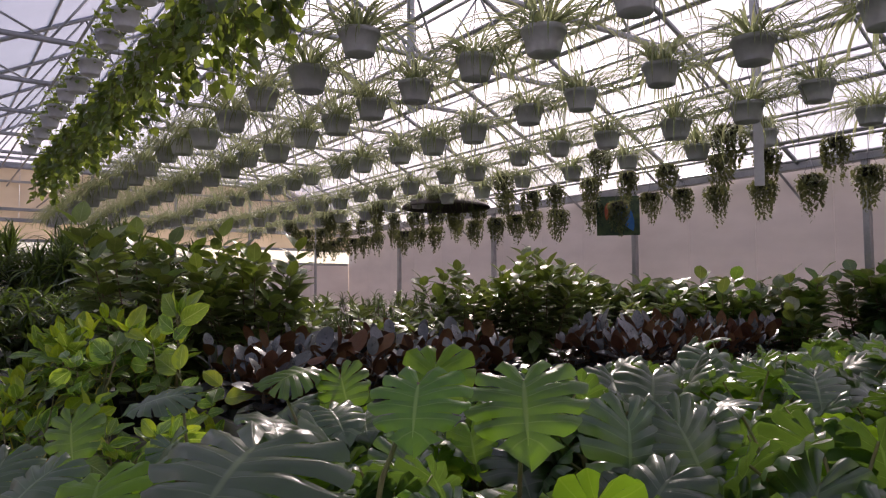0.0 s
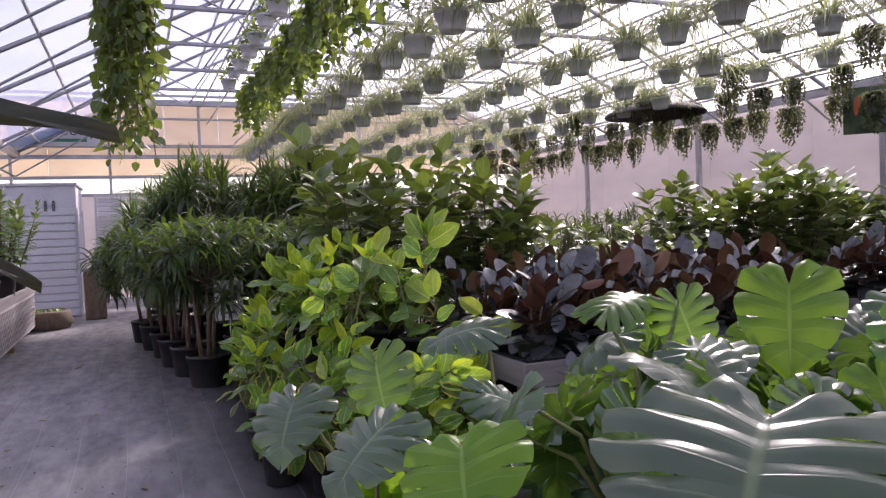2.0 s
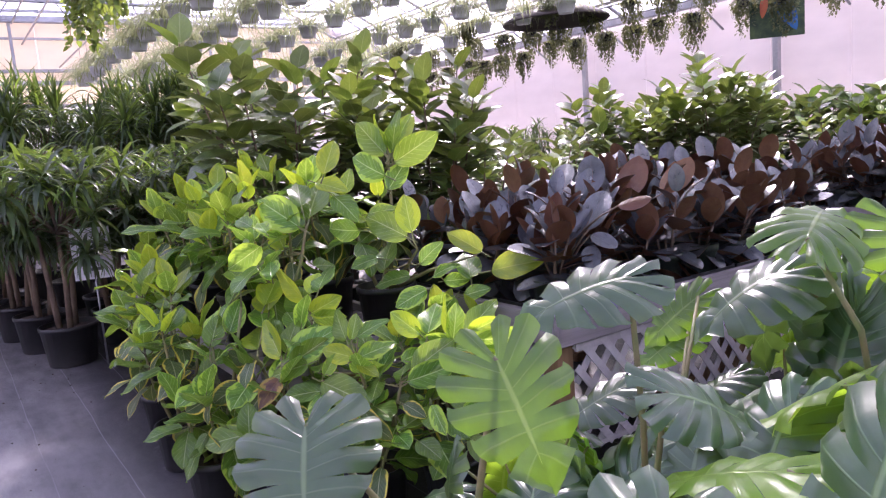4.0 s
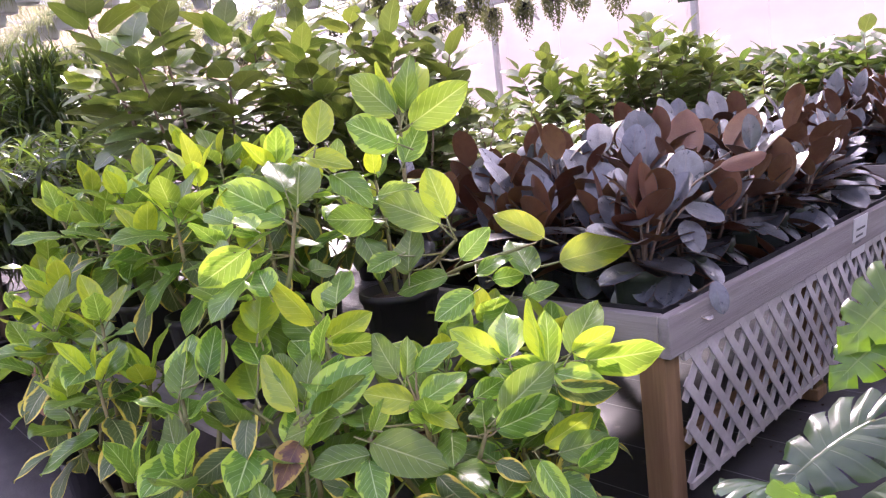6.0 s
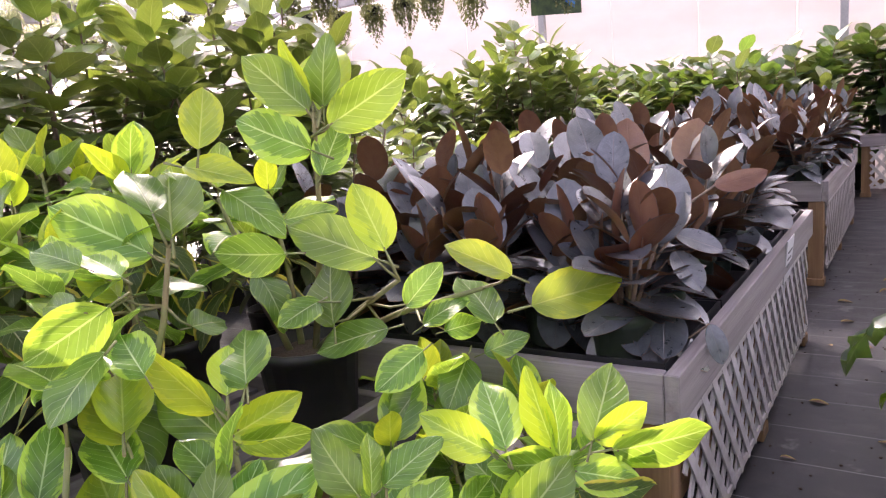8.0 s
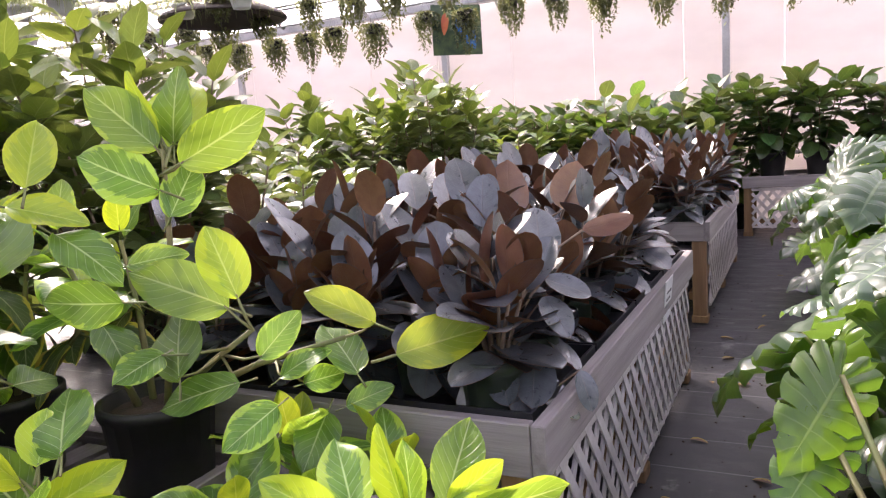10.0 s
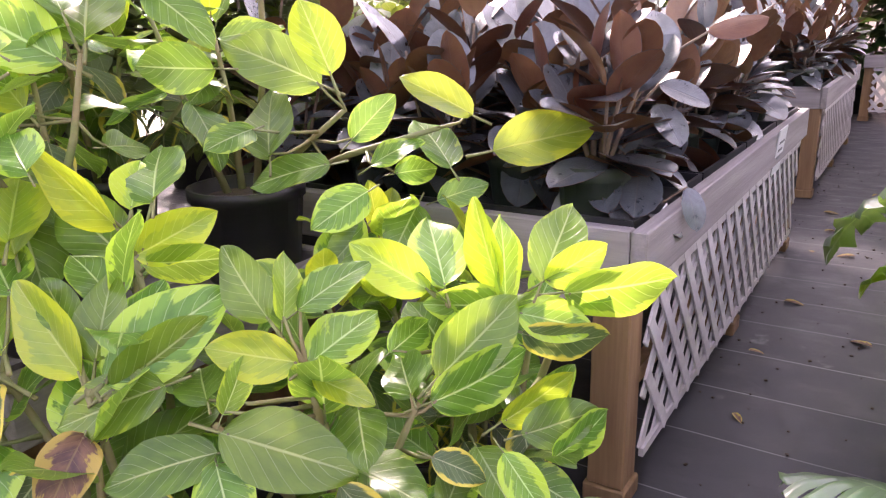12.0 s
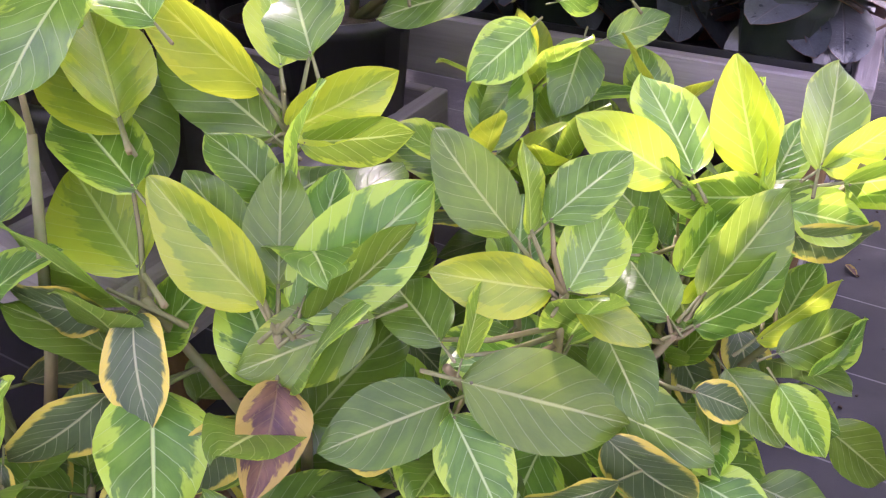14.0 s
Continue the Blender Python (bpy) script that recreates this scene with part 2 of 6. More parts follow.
def fabric_material():
    """Woven black ground cloth with pale marker threads, dust and scuffs."""
    m, nt, p = material("ground_cloth")
    tc = nt.nodes.new("ShaderNodeTexCoord")
    sep = nt.nodes.new("ShaderNodeSeparateXYZ")
    nt.links.new(tc.outputs["Object"], sep.inputs[0])
    wob = math_node(nt, "MULTIPLY", noise_of(nt, 0.8, 2.0), 0.06)
    fr = math_node(nt, "FRACT", math_node(nt, "MULTIPLY", math_node(nt, "ADD", sep.outputs[0], wob), 1 / 0.3))
    thread = ramp(nt, math_node(nt, "ABSOLUTE", math_node(nt, "ADD", fr, -0.5)), 0.012, 0.004)
    dust = noise_of(nt, 0.9, 5.0, stretch=(1.0, 0.45, 1.0))
    fine = noise_of(nt, 9.0, 5.0, stretch=(1.0, 0.5, 1.0))
    scuff = noise_of(nt, 3.0, 6.0, rough=0.7)
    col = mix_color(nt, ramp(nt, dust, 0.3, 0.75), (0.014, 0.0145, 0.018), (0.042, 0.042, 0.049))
    # Cloth gets paler towards the main aisle, in streaks that run along it.
    aisle_pale = math_node(nt, "MULTIPLY", ramp(nt, math_node(nt, "ADD", sep.outputs[0], math_node(nt, "MULTIPLY", dust, 0.8)), 1.5, 0.7), math_node(nt, "MULTIPLY_ADD", ramp(nt, noise_of(nt, 2.2, 6.0, stretch=(1.6, 0.35, 1.0), rough=0.7), 0.3, 0.7), 0.6, 0.4))
    col = mix_color(nt, math_node(nt, "MULTIPLY", aisle_pale, 0.85), col, (0.36, 0.345, 0.352))
    col = mix_color(nt, math_node(nt, "MULTIPLY", ramp(nt, fine, 0.45, 0.75), 0.3), col, (0.085, 0.086, 0.096))
    col = mix_color(nt, math_node(nt, "MULTIPLY", ramp(nt, scuff, 0.60, 0.70), 0.45), col, (0.26, 0.25, 0.255))
    col = mix_color(nt, math_node(nt, "MULTIPLY", thread, math_node(nt, "MULTIPLY", ramp(nt, dust, 0.75, 0.35), 0.6)), col, (0.42, 0.42, 0.45))
    nt.links.new(col, p.inputs["Base Color"])
    nt.links.new(math_node(nt, "MULTIPLY_ADD", fine, 0.6, 0.22), p.inputs["Roughness"])
    p.inputs["Specular IOR Level"].default_value = 0.5
    bump(nt, p, math_node(nt, "ADD", fine, math_node(nt, "MULTIPLY", noise_of(nt, 400.0, 1.0), 0.3)), 0.35, 0.008)
    return m


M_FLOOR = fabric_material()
M_EARTH = surface("earth", (0.10, 0.08, 0.06), (0.16, 0.14, 0.10), 0.4, 0.9)
M_ROOF = sheet_material("roof_film", (0.54, 0.54, 0.64), 0.85, 0.58, 0.35)
M_WALL = sheet_material("wall_sheet_pale", (0.86, 0.81, 0.80), 0.215, 0.0, 0.5)
# Sheeting of the unseen walls, made pale and translucent to give fill light.
M_WALL_BACK = sheet_material("wall_sheet_unseen", (0.80, 0.79, 0.78), 0.5, 0.25, 0.6)
M_WALL_TAN = sheet_material("wall_sheet_tan", (0.80, 0.72, 0.60), 0.45, 0.0, 0.5)
M_WINDOW = sheet_material("window_clear", (0.9, 0.92, 0.95), 0.6, 0.8, 0.1)
M_STEEL = surface("galvanised_steel", (0.42, 0.43, 0.45), (0.56, 0.57, 0.58), 3.0, 0.45, 0.75, 40.0, 0.05)
M_PAINT = surface("white_paint", (0.70, 0.71, 0.75), (0.60, 0.61, 0.65), 1.5, 0.5, 0.0, 30.0, 0.05)
M_PLANK = surface("weathered_plank", (0.40, 0.36, 0.36), (0.28, 0.25, 0.25), 3.0, 0.75, 0.0, 26.0, 0.5, (0.25, 6.0, 6.0), 0.15)
M_PLANK_SIDE = surface("weathered_plank_end", (0.40, 0.36, 0.36), (0.28, 0.25, 0.25), 3.0, 0.75, 0.0, 26.0, 0.5, (6.0, 0.25, 6.0), 0.15)
M_POST = surface("timber_post", (0.36, 0.22, 0.11), (0.26, 0.15, 0.075), 4.0, 0.7, 0.0, 20.0, 0.4, (6.0, 6.0, 0.4), 0.2)
M_LATTICE = surface("lattice_slat", (0.72, 0.68, 0.68), (0.54, 0.50, 0.50), 5.0, 0.7, 0.0, 50.0, 0.3, None, 0.15)
M_TRAY = surface("black_tray", (0.018, 0.019, 0.021), (0.03, 0.03, 0.033), 6.0, 0.35, 0.0, 30.0, 0.1)
M_POT = surface("black_pot", (0.018, 0.018, 0.02), (0.032, 0.031, 0.03), 5.0, 0.42, 0.0, 40.0, 0.1)
M_POT_GREEN = surface("dark_green_pot", (0.03, 0.045, 0.035), (0.05, 0.06, 0.045), 5.0, 0.45, 0.0, 40.0, 0.1)
M_POT_PALE = surface("pale_grey_pot", (0.70, 0.70, 0.73), (0.60, 0.60, 0.63), 4.0, 0.5, 0.0, 40.0, 0.05, None, 0.25)
M_SOIL = surface("potting_soil", (0.05, 0.035, 0.025), (0.09, 0.06, 0.045), 30.0, 0.95, 0.0, 120.0, 0.8)
M_BARK = surface("brown_bark", (0.16, 0.11, 0.08), (0.24, 0.18, 0.12), 20.0, 0.85, 0.0, 80.0, 0.6, (1.0, 1.0, 0.4))
M_TWIG = surface("green_twig", (0.20, 0.24, 0.08), (0.27, 0.22, 0.10), 12.0, 0.6, 0.0, 60.0, 0.2)
M_WIRE = surface("grey_wire", (0.30, 0.30, 0.31), (0.2, 0.2, 0.2), 5.0, 0.5, 0.3, 60.0, 0.0)
M_CARD = surface("white_card", (0.82, 0.82, 0.82), (0.74, 0.74, 0.75), 3.0, 0.55, 0.0, 50.0, 0.0)
M_INK = surface("grey_ink", (0.12, 0.12, 0.13), (0.16, 0.16, 0.17), 5.0, 0.6, 0.0, 50.0, 0.0)
M_SHADE = surface("dark_brown_shade", (0.06, 0.045, 0.04), (0.09, 0.07, 0.06), 3.0, 0.6, 0.0, 40.0, 0.1)

L_FICUS = leaf_material("ficus_leaf", (0.042, 0.125, 0.014), (0.13, 0.27, 0.03), (0.56, 0.66, 0.28), (0.45, 0.70, 0.06), margin=(0.36, 0.50, 0.05), margin_at=0.98, rough=0.33, coat=0.2, light=0.30, veins=8, vein_by=0.8, wax=0.55)
L_FICUS_YOUNG = leaf_material("ficus_leaf_young", (0.17, 0.31, 0.025), (0.31, 0.44, 0.03), (0.62, 0.70, 0.20), (0.72, 0.82, 0.03), margin=(0.40, 0.50, 0.022), margin_at=0.64, rough=0.36, coat=0.3, light=0.36, veins=8, vein_by=0.65, wax=0.6)
L_FICUS_MID = leaf_material("ficus_leaf_variegated", (0.075, 0.18, 0.018), (0.17, 0.32, 0.035), (0.60, 0.70, 0.28), (0.58, 0.78, 0.06), margin=(0.40, 0.53, 0.045), margin_at=0.86, rough=0.33, coat=0.25, light=0.33, veins=8, vein_by=0.8, wax=0.6)
L_FICUS_OLD = leaf_material("ficus_leaf_edged", (0.05, 0.095, 0.04), (0.09, 0.15, 0.055), (0.56, 0.58, 0.32), (0.45, 0.55, 0.10), margin=(0.66, 0.56, 0.08), margin_at=0.80, jag=0.7, shift_by=0.15, rough=0.36, light=0.20, veins=9, vein_by=0.75, wax=0.5, hue=0.01)
L_FICUS_DEAD = leaf_material("ficus_leaf_withered", (0.20, 0.10, 0.05), (0.06, 0.025, 0.035), (0.42, 0.32, 0.10), (0.4, 0.25, 0.05), margin=(0.40, 0.30, 0.05), margin_at=0.62, rough=0.6, light=0.15, veins=8, vein_by=0.3, shift_by=0.1, hue=0.0, vary=0.1)
L_RUB_TOP = leaf_material("rubber_leaf_top", (0.046, 0.058, 0.066), (0.095, 0.108, 0.125), (0.16, 0.11, 0.10), (0.03, 0.03, 0.02), rough=0.30, light=0.03, wax=0.9, coat=0.8, veins=22, slant=0.15, vein_by=0.3, hue=0.02)
L_RUB_UNDER = leaf_material("rubber_leaf_underside", (0.15, 0.065, 0.036), (0.22, 0.105, 0.05), (0.20, 0.10, 0.05), (0.5, 0.16, 0.03), rough=0.40, light=0.26, veins=22, slant=0.15, vein_by=0.3)
L_MON = leaf_material("monstera_leaf", (0.026, 0.068, 0.032), (0.05, 0.105, 0.048), (0.22, 0.32, 0.14), (0.40, 0.68, 0.05), wax=0.8, coat=0.6, rough=0.34, light=0.22, veins=7, slant=0.0, vein_by=0.6, vary=0.5)
L_MON_YOUNG = leaf_material("monstera_leaf_young", (0.10, 0.23, 0.018), (0.17, 0.33, 0.022), (0.36, 0.50, 0.12), (0.5, 0.78, 0.03), rough=0.32, light=0.40, wax=0.5, veins=7, slant=0.0, vein_by=0.5)
# Young-leaf green with backlit darkness put into the base colour.
L_MON_MID = leaf_material("monstera_leaf_mid_backlit", (0.055, 0.14, 0.018), (0.10, 0.22, 0.024), (0.34, 0.46, 0.14), (0.40, 0.72, 0.03), rough=0.32, light=0.34, wax=0.7, coat=0.3, veins=7, slant=0.0, vein_by=0.6)
L_DARK = leaf_material("fiddle_leaf", (0.025, 0.062, 0.018), (0.045, 0.10, 0.028), (0.16, 0.22, 0.08), (0.35, 0.55, 0.05), rough=0.36, light=0.25, veins=6)
L_BUSH = leaf_material("shrub_leaf", (0.06, 0.10, 0.024), (0.105, 0.16, 0.04), (0.30, 0.36, 0.15), (0.45, 0.55, 0.08), rough=0.38, light=0.17, veins=7, coat=0.3)
L_BUSH_NEW = leaf_material("shrub_leaf_new", (0.14, 0.22, 0.035), (0.20, 0.29, 0.05), (0.40, 0.46, 0.18), (0.5, 0.6, 0.06), rough=0.38, light=0.20, veins=7, coat=0.3)
L_LANCE = leaf_material("lance_leaf", (0.018, 0.042, 0.018), (0.032, 0.066, 0.024), (0.08, 0.14, 0.05), (0.35, 0.5, 0.06), rough=0.36, light=0.25, veins=1, vein_by=0.2)
L_LANCE_NEW = leaf_material("lance_leaf_new", (0.10, 0.19, 0.03), (0.16, 0.26, 0.045), (0.2, 0.3, 0.08), (0.5, 0.7, 0.06), rough=0.4, light=0.35, veins=1, vein_by=0.2)
L_SPIDER = leaf_material("spider_leaf", (0.12, 0.16, 0.06), (0.19, 0.23, 0.10), (0.56, 0.55, 0.38), (0.48, 0.50, 0.26), rough=0.45, light=0.40, veins=1, vein_by=0.7, vary=0.8)
L_VINE = leaf_material("vine_leaf", (0.028, 0.06, 0.016), (0.075, 0.125, 0.026), (0.25, 0.34, 0.1), (0.55, 0.68, 0.08), rough=0.4, light=0.32, veins=5, vary=0.9)
L_TAIL = leaf_material("donkey_tail_leaf", (0.05, 0.065, 0.03), (0.09, 0.10, 0.045), (0.12, 0.14, 0.06), (0.4, 0.42, 0.1), rough=0.6, light=0.25, veins=2, vary=0.8, hue=0.06)
L_BANANA = leaf_material("banana_leaf_dark", (0.02, 0.03, 0.026), (0.045, 0.05, 0.035), (0.1, 0.1, 0.06), (0.35, 0.28, 0.03), rough=0.55, wax=0.3, light=0.10, veins=24, slant=0.1, vein_by=0.4)


# ---- leaf shapes: length along +y from the origin, face up +z ----
def leaf(L, W, rows=7, cols=5, droop=0.15, fold=0.12, blunt=1.0, wave=0.0, twosided=False, stalk=0.0, tip=0.8):
    cols |= 1
    wide = 0.58 / (0.58 + tip)
    peak = wide ** 0.58 * (1 - wide) ** tip
    v, uv, f, mi = [], [], [], []
    for i in range(rows + 1):
        t = 0.35 * i / rows + 0.65 * (0.5 - 0.5 * math.cos(math.pi * i / rows))
        q = t ** blunt
        w = W / 2 / peak * q ** 0.58 * (1 - q) ** tip if 0 < i < rows else W * 0.012
        y = L * (t - 0.25 * droop * t * t)
        z0 = -droop * L * t * t * 0.9
        for k in range(cols):
            s = 2 * k / (cols - 1) - 1
            z = z0 + fold * abs(s) * w + wave * W * math.sin(9 * t + 2 * s) * abs(s)
            v.append((s * w, y + stalk, z))
            uv.append((t, (s + 1) / 2))
    for i in range(rows):
        for k in range(cols - 1):
            a = i * cols + k
            f.append((a, a + 1, a + cols + 1, a + cols))
            mi.append(0)
    n = len(v)
    if twosided:
        v += [(x, y, z - 0.0012) for x, y, z in v]
        uv += uv
        f += [tuple(q + n for q in reversed(p)) for p in f]
        mi += [1] * (len(f) - len(mi))
    return np.array(v), f, np.array(uv), mi


def blade(L, W, rise, droop, rows=6):
    """A narrow arching blade: starts along +y tilted up, tip bends down."""
    v, uv, f = [], [], []
    y, z, a = 0.0, 0.0, rise
    for i in range(rows + 1):
        t = i / rows
        w = W / 2 * (0.5 + 1.1 * t if t < 0.4 else 0.94 * (1 - (t - 0.4) / 0.6) ** 0.7 + 0.02)
        for s in (-1, 0, 1):
            v.append((s * w, y, z - (0.25 * w if s == 0 else 0)))
            uv.append((t, (s + 1) / 2))
        y += math.cos(a) * L / rows
        z += math.sin(a) * L / rows
        a -= droop / rows * (0.5 + t)
    for i in range(rows):
        for k in range(2):
            q = i * 3 + k
            f.append((q, q + 1, q + 4, q + 3))
    return np.array(v), f, np.array(uv), [0] * len(f)


def monstera_leaf(L, cuts=6, slit=0.6, droop=0.25, fold=0.1, seed=0):
    """Heart-shaped split leaf: lobes between slanting veins, open slits towards the margin."""
    r = random.Random(seed)
    g = Geo()
    amax = radians(168)

    def outline(a):
        a = abs(a) / math.pi
        return L * (0.30 + 0.70 * (1 - a) ** 1.2) * (1 - 0.16 * math.sin(math.pi * min(1, a * 1.6)))

    def lift(x, y):
        rr = (x * x + y * y) / (L * L)
        return fold * abs(x) - droop * L * (0.55 * (x / L) ** 2 * 2.2 + 0.55 * max(0, y / L) ** 2)

    for side in (-1, 1):
        edges = [amax * (1 - i / cuts) ** 1.12 for i in range(cuts + 1)]
        tone = 0.0
        for i in range(cuts):
            a0, a1 = edges[i], edges[i + 1]
            rows, cols = 7, 4
            gap = slit * r.uniform(0.6, 1.15) if i > 0 else slit * 0.5
            v, uv, f = [], [], []
            bend = r.uniform(-0.16, 0.06)
            for j in range(rows + 1):
                t = j / rows
                open_by = 0.5 * gap * max(0.0, (t - 0.43) / 0.57) ** 0.7 * 0.30
                for k in range(cols + 1):
                    s = k / cols
                    s2 = 0.5 + (s - 0.5) * (1 - 2 * open_by)
                    a = a0 + (a1 - a0) * s2
                    if i == cuts - 1 and k == cols:
                        a = 0.0
                    y0 = 0.80 * L * (1 - a / amax) ** 1.35
                    ro = outline(a) * (1 - 0.10 * gap * (2 * s - 1) ** 2 * (t > 0.9) * (i < cuts - 1))
                    mx, my = ro * math.sin(a), ro * math.cos(a)
                    x = mx * t
                    y = y0 + (my - y0) * (t ** 1.15)
                    z = lift(x, y) + bend * L * max(0.0, t - 0.43) ** 2 + 0.034 * L * math.cos(math.pi * (2 * s - 1)) * t + 0.016 * L * math.sin(11 * t + 3 * i) * t * t
                    v.append((side * x, y, z))
                    uv.append(((i + s) / 7, 0.5 + 0.5 * t))
            for j in range(rows):
                for k in range(cols):
                    q = j * (cols + 1) + k
                    face = (q, q + 1, q + cols + 2, q + cols + 1)
                    f.append(face if side > 0 else tuple(reversed(face)))
            g.add((np.array(v), f, np.array(uv), [0] * len(f)))
    return weld(g.tpl())


def weld(tpl):
    """Joins the vertices that lie on one another."""
    v, f, uv, mi = tpl
    seen, to, keep = {}, [], []
    for i, p in enumerate(v):
        key = tuple(round(float(c), 5) + 0.0 for c in p)
        if key not in seen:
            seen[key] = len(keep)
            keep.append(i)
        to.append(seen[key])
    out, slots = [], []
    for q, k in zip(f, mi):
        q = list(dict.fromkeys(to[i] for i in q))
        if len(q) > 2:
            out.append(tuple(q))
            slots.append(k)
    return v[keep], out, uv[keep], slots


def aim(x, y, z, heading, pitch, roll=0.0):
    """A pose whose +y points along heading (degrees from +y, clockwise from above) raised by pitch."""
    return Matrix.Translation((x, y, z)) @ Matrix.Rotation(-radians(heading), 4, "Z") @ Matrix.Rotation(radians(pitch), 4, "X") @ Matrix.Rotation(radians(roll), 4, "Y")

# ---- the house: floor, walls, roof ----
X0, X1, Y0, Y1 = -15.2, 11.0, -6.0, 20.6
XG = -2.1                # inner gutter line
EAVE, RIDGE, CHORD = 3.35, 6.6, 4.5


def structure(name, tpl, mats, label, smooth=False, category=""):
    return tagged(part(name, tpl, mats, smooth=smooth), label, category or name.split("_")[0], kind="structure")


structure("ground", box(-120, 120, -120, 120, -0.35, -0.1), M_EARTH, "bare brown earth around the greenhouse")
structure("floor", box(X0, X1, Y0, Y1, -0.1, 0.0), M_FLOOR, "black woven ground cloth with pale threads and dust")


def sheet_wall(name, axis, at, a, b, z0, z1, mat, label, pitch=1.22):
    """A wall of upright sheets, each a piece with a lapped edge."""
    root = thing(name, label, "wall", kind="structure")
    n = max(1, round((b - a) / pitch))
    step = (b - a) / n
    tpl = box(0, 0.03, 0.004, step - 0.004, z0, z1) if axis == "x" else box(0.004, step - 0.004, 0, 0.03, z0, z1)
    me = mesh_of("sheet", tpl, mat, False)
    for i in range(n):
        m = Matrix.Translation((at, a + i * step, 0)) if axis == "x" else Matrix.Translation((a + i * step, at, 0))
        part("sheet", me, None, root, m=m)
    return root


sheet_wall("wall_east", "x", X1, Y0, Y1, 0.0, EAVE, M_WALL, "milky pinkish-white translucent sheet wall")
sheet_wall("wall_north", "y", Y1, X0, X1, 0.0, 2.45, M_WALL, "milky white translucent lower end wall")
sheet_wall("wall_north_upper", "y", Y1, X0, X1, 2.8, 4.6, M_WALL_TAN, "tan translucent sheeting of the end wall")
structure("window_1", box(X0, X1, Y1 + 0.01, Y1 + 0.02, 2.45, 2.8), M_WINDOW, "long clear window strip in the end wall")
# South and west walls stay out of view; they close the house and send fill.
sheet_wall("wall_south", "y", Y0 - 0.03, X0, X1, 0.0, 4.6, M_WALL_BACK, "unseen sheet end wall behind the walk, set for fill light")
sheet_wall("wall_west", "x", X0 - 0.03, Y0, Y1, 0.0, EAVE, M_WALL_BACK, "unseen sheet side wall, set for fill light")


def gable(x0, x1, y):
    xm = (x0 + x1) / 2
    v = np.array([(x0, y, EAVE), (x1, y, EAVE), (xm, y, RIDGE), (x0, y + 0.02, EAVE), (x1, y + 0.02, EAVE), (xm, y + 0.02, RIDGE)])
    f = [(0, 1, 2), (5, 4, 3), (0, 3, 4, 1), (1, 4, 5, 2), (2, 5, 3, 0)]
    return v, f, v[:, [0, 2]] * 0.1, [0] * 5


def roof_half(x0, z0, x1, z1):
    v = np.array([(x0, Y0, z0), (x1, Y0, z1), (x1, Y1, z1), (x0, Y1, z0), (x0, Y0, z0 + 0.012), (x1, Y0, z1 + 0.012), (x1, Y1, z1 + 0.012), (x0, Y1, z0 + 0.012)])
    f = [(0, 1, 2, 3), (7, 6, 5, 4), (0, 4, 5, 1), (1, 5, 6, 2), (2, 6, 7, 3), (3, 7, 4, 0)]
    return v, f, v[:, :2] * 0.1, [0] * 6


XM, XW = (XG + X1) / 2, (X0 + XG) / 2
for k, (xe, xr) in enumerate(((X1, XM), (XG, XM), (XG, XW), (X0, XW))):
    structure("roof_film_%d" % (k + 1), roof_half(xe, EAVE + 0.06, xr, RIDGE), M_ROOF, "milky translucent greenhouse roof film", category="roof")
for k, (xa, xb) in enumerate(((XG, X1), (X0, XG))):
    structure("gable_north_%d" % (k + 1), gable(xa, xb, Y1 + 0.04), M_ROOF, "milky translucent gable over the end wall", category="wall")
for k, (xa, xb) in enumerate(((XG, X1), (X0, XG))):
    structure("gable_south_%d" % (k + 1), gable(xa, xb, Y0 - 0.06), M_ROOF, "milky translucent gable over the end wall", category="wall")


def bar(a, b, r=0.025, n=6):
    return tube([a, b], r, n)


def rail(name, a, b, w, h, label):
    """A square steel rail between two points along one axis."""
    (ax, ay, az), (bx, by, bz) = a, b
    lo = [min(ax, bx), min(ay, by), min(az, bz)]
    hi = [max(ax, bx), max(ay, by), max(az, bz)]
    dims = []
    for i in range(3):
        grow = (w if i < 2 else h) / 2
        dims += [lo[i] - grow, hi[i] + grow] if hi[i] - lo[i] < 1e-6 else [lo[i], hi[i]]
    return tagged(part(name, box(*dims, bevel=0.006), M_STEEL, smooth=False), label, "rail", kind="structure")


POSTS_Y = [1.6 + 3.95 * k for k in range(-1, 5)]
for y in POSTS_Y:
    for x in (X1 - 0.2, XG):
        rail("post", (x, y, 0), (x, y, EAVE), 0.09, 0.09, "upright galvanised steel greenhouse post")
for x in (X1 - 0.2, XG, X0 + 0.2):
    rail("gutter", (x, Y0, EAVE), (x, Y1, EAVE), 0.16, 0.12, "galvanised steel gutter beam along the bay")
for z in (0.9,):
    rail("girt", (X1 - 0.06, Y0, z), (X1 - 0.06, Y1, z), 0.05, 0.05, "galvanised steel rail along the sheet wall")
for z, w in ((2.42, 0.07), (2.83, 0.07), (3.3, 0.09), (3.55, 0.07), (4.2, 0.05), (4.6, 0.1), (4.75, 0.06)):
    rail("girt", (X0, Y1 - 0.09, z), (X1 - 0.1, Y1 - 0.09, z), w, w, "galvanised steel rail along the end wall")
for k in range(13):
    x = X0 + 1.0 + 2.0 * k
    rail("stud", (x, Y1 - 0.2, 0), (x, Y1 - 0.2, 4.6), 0.06, 0.06, "galvanised steel stud of the end wall")


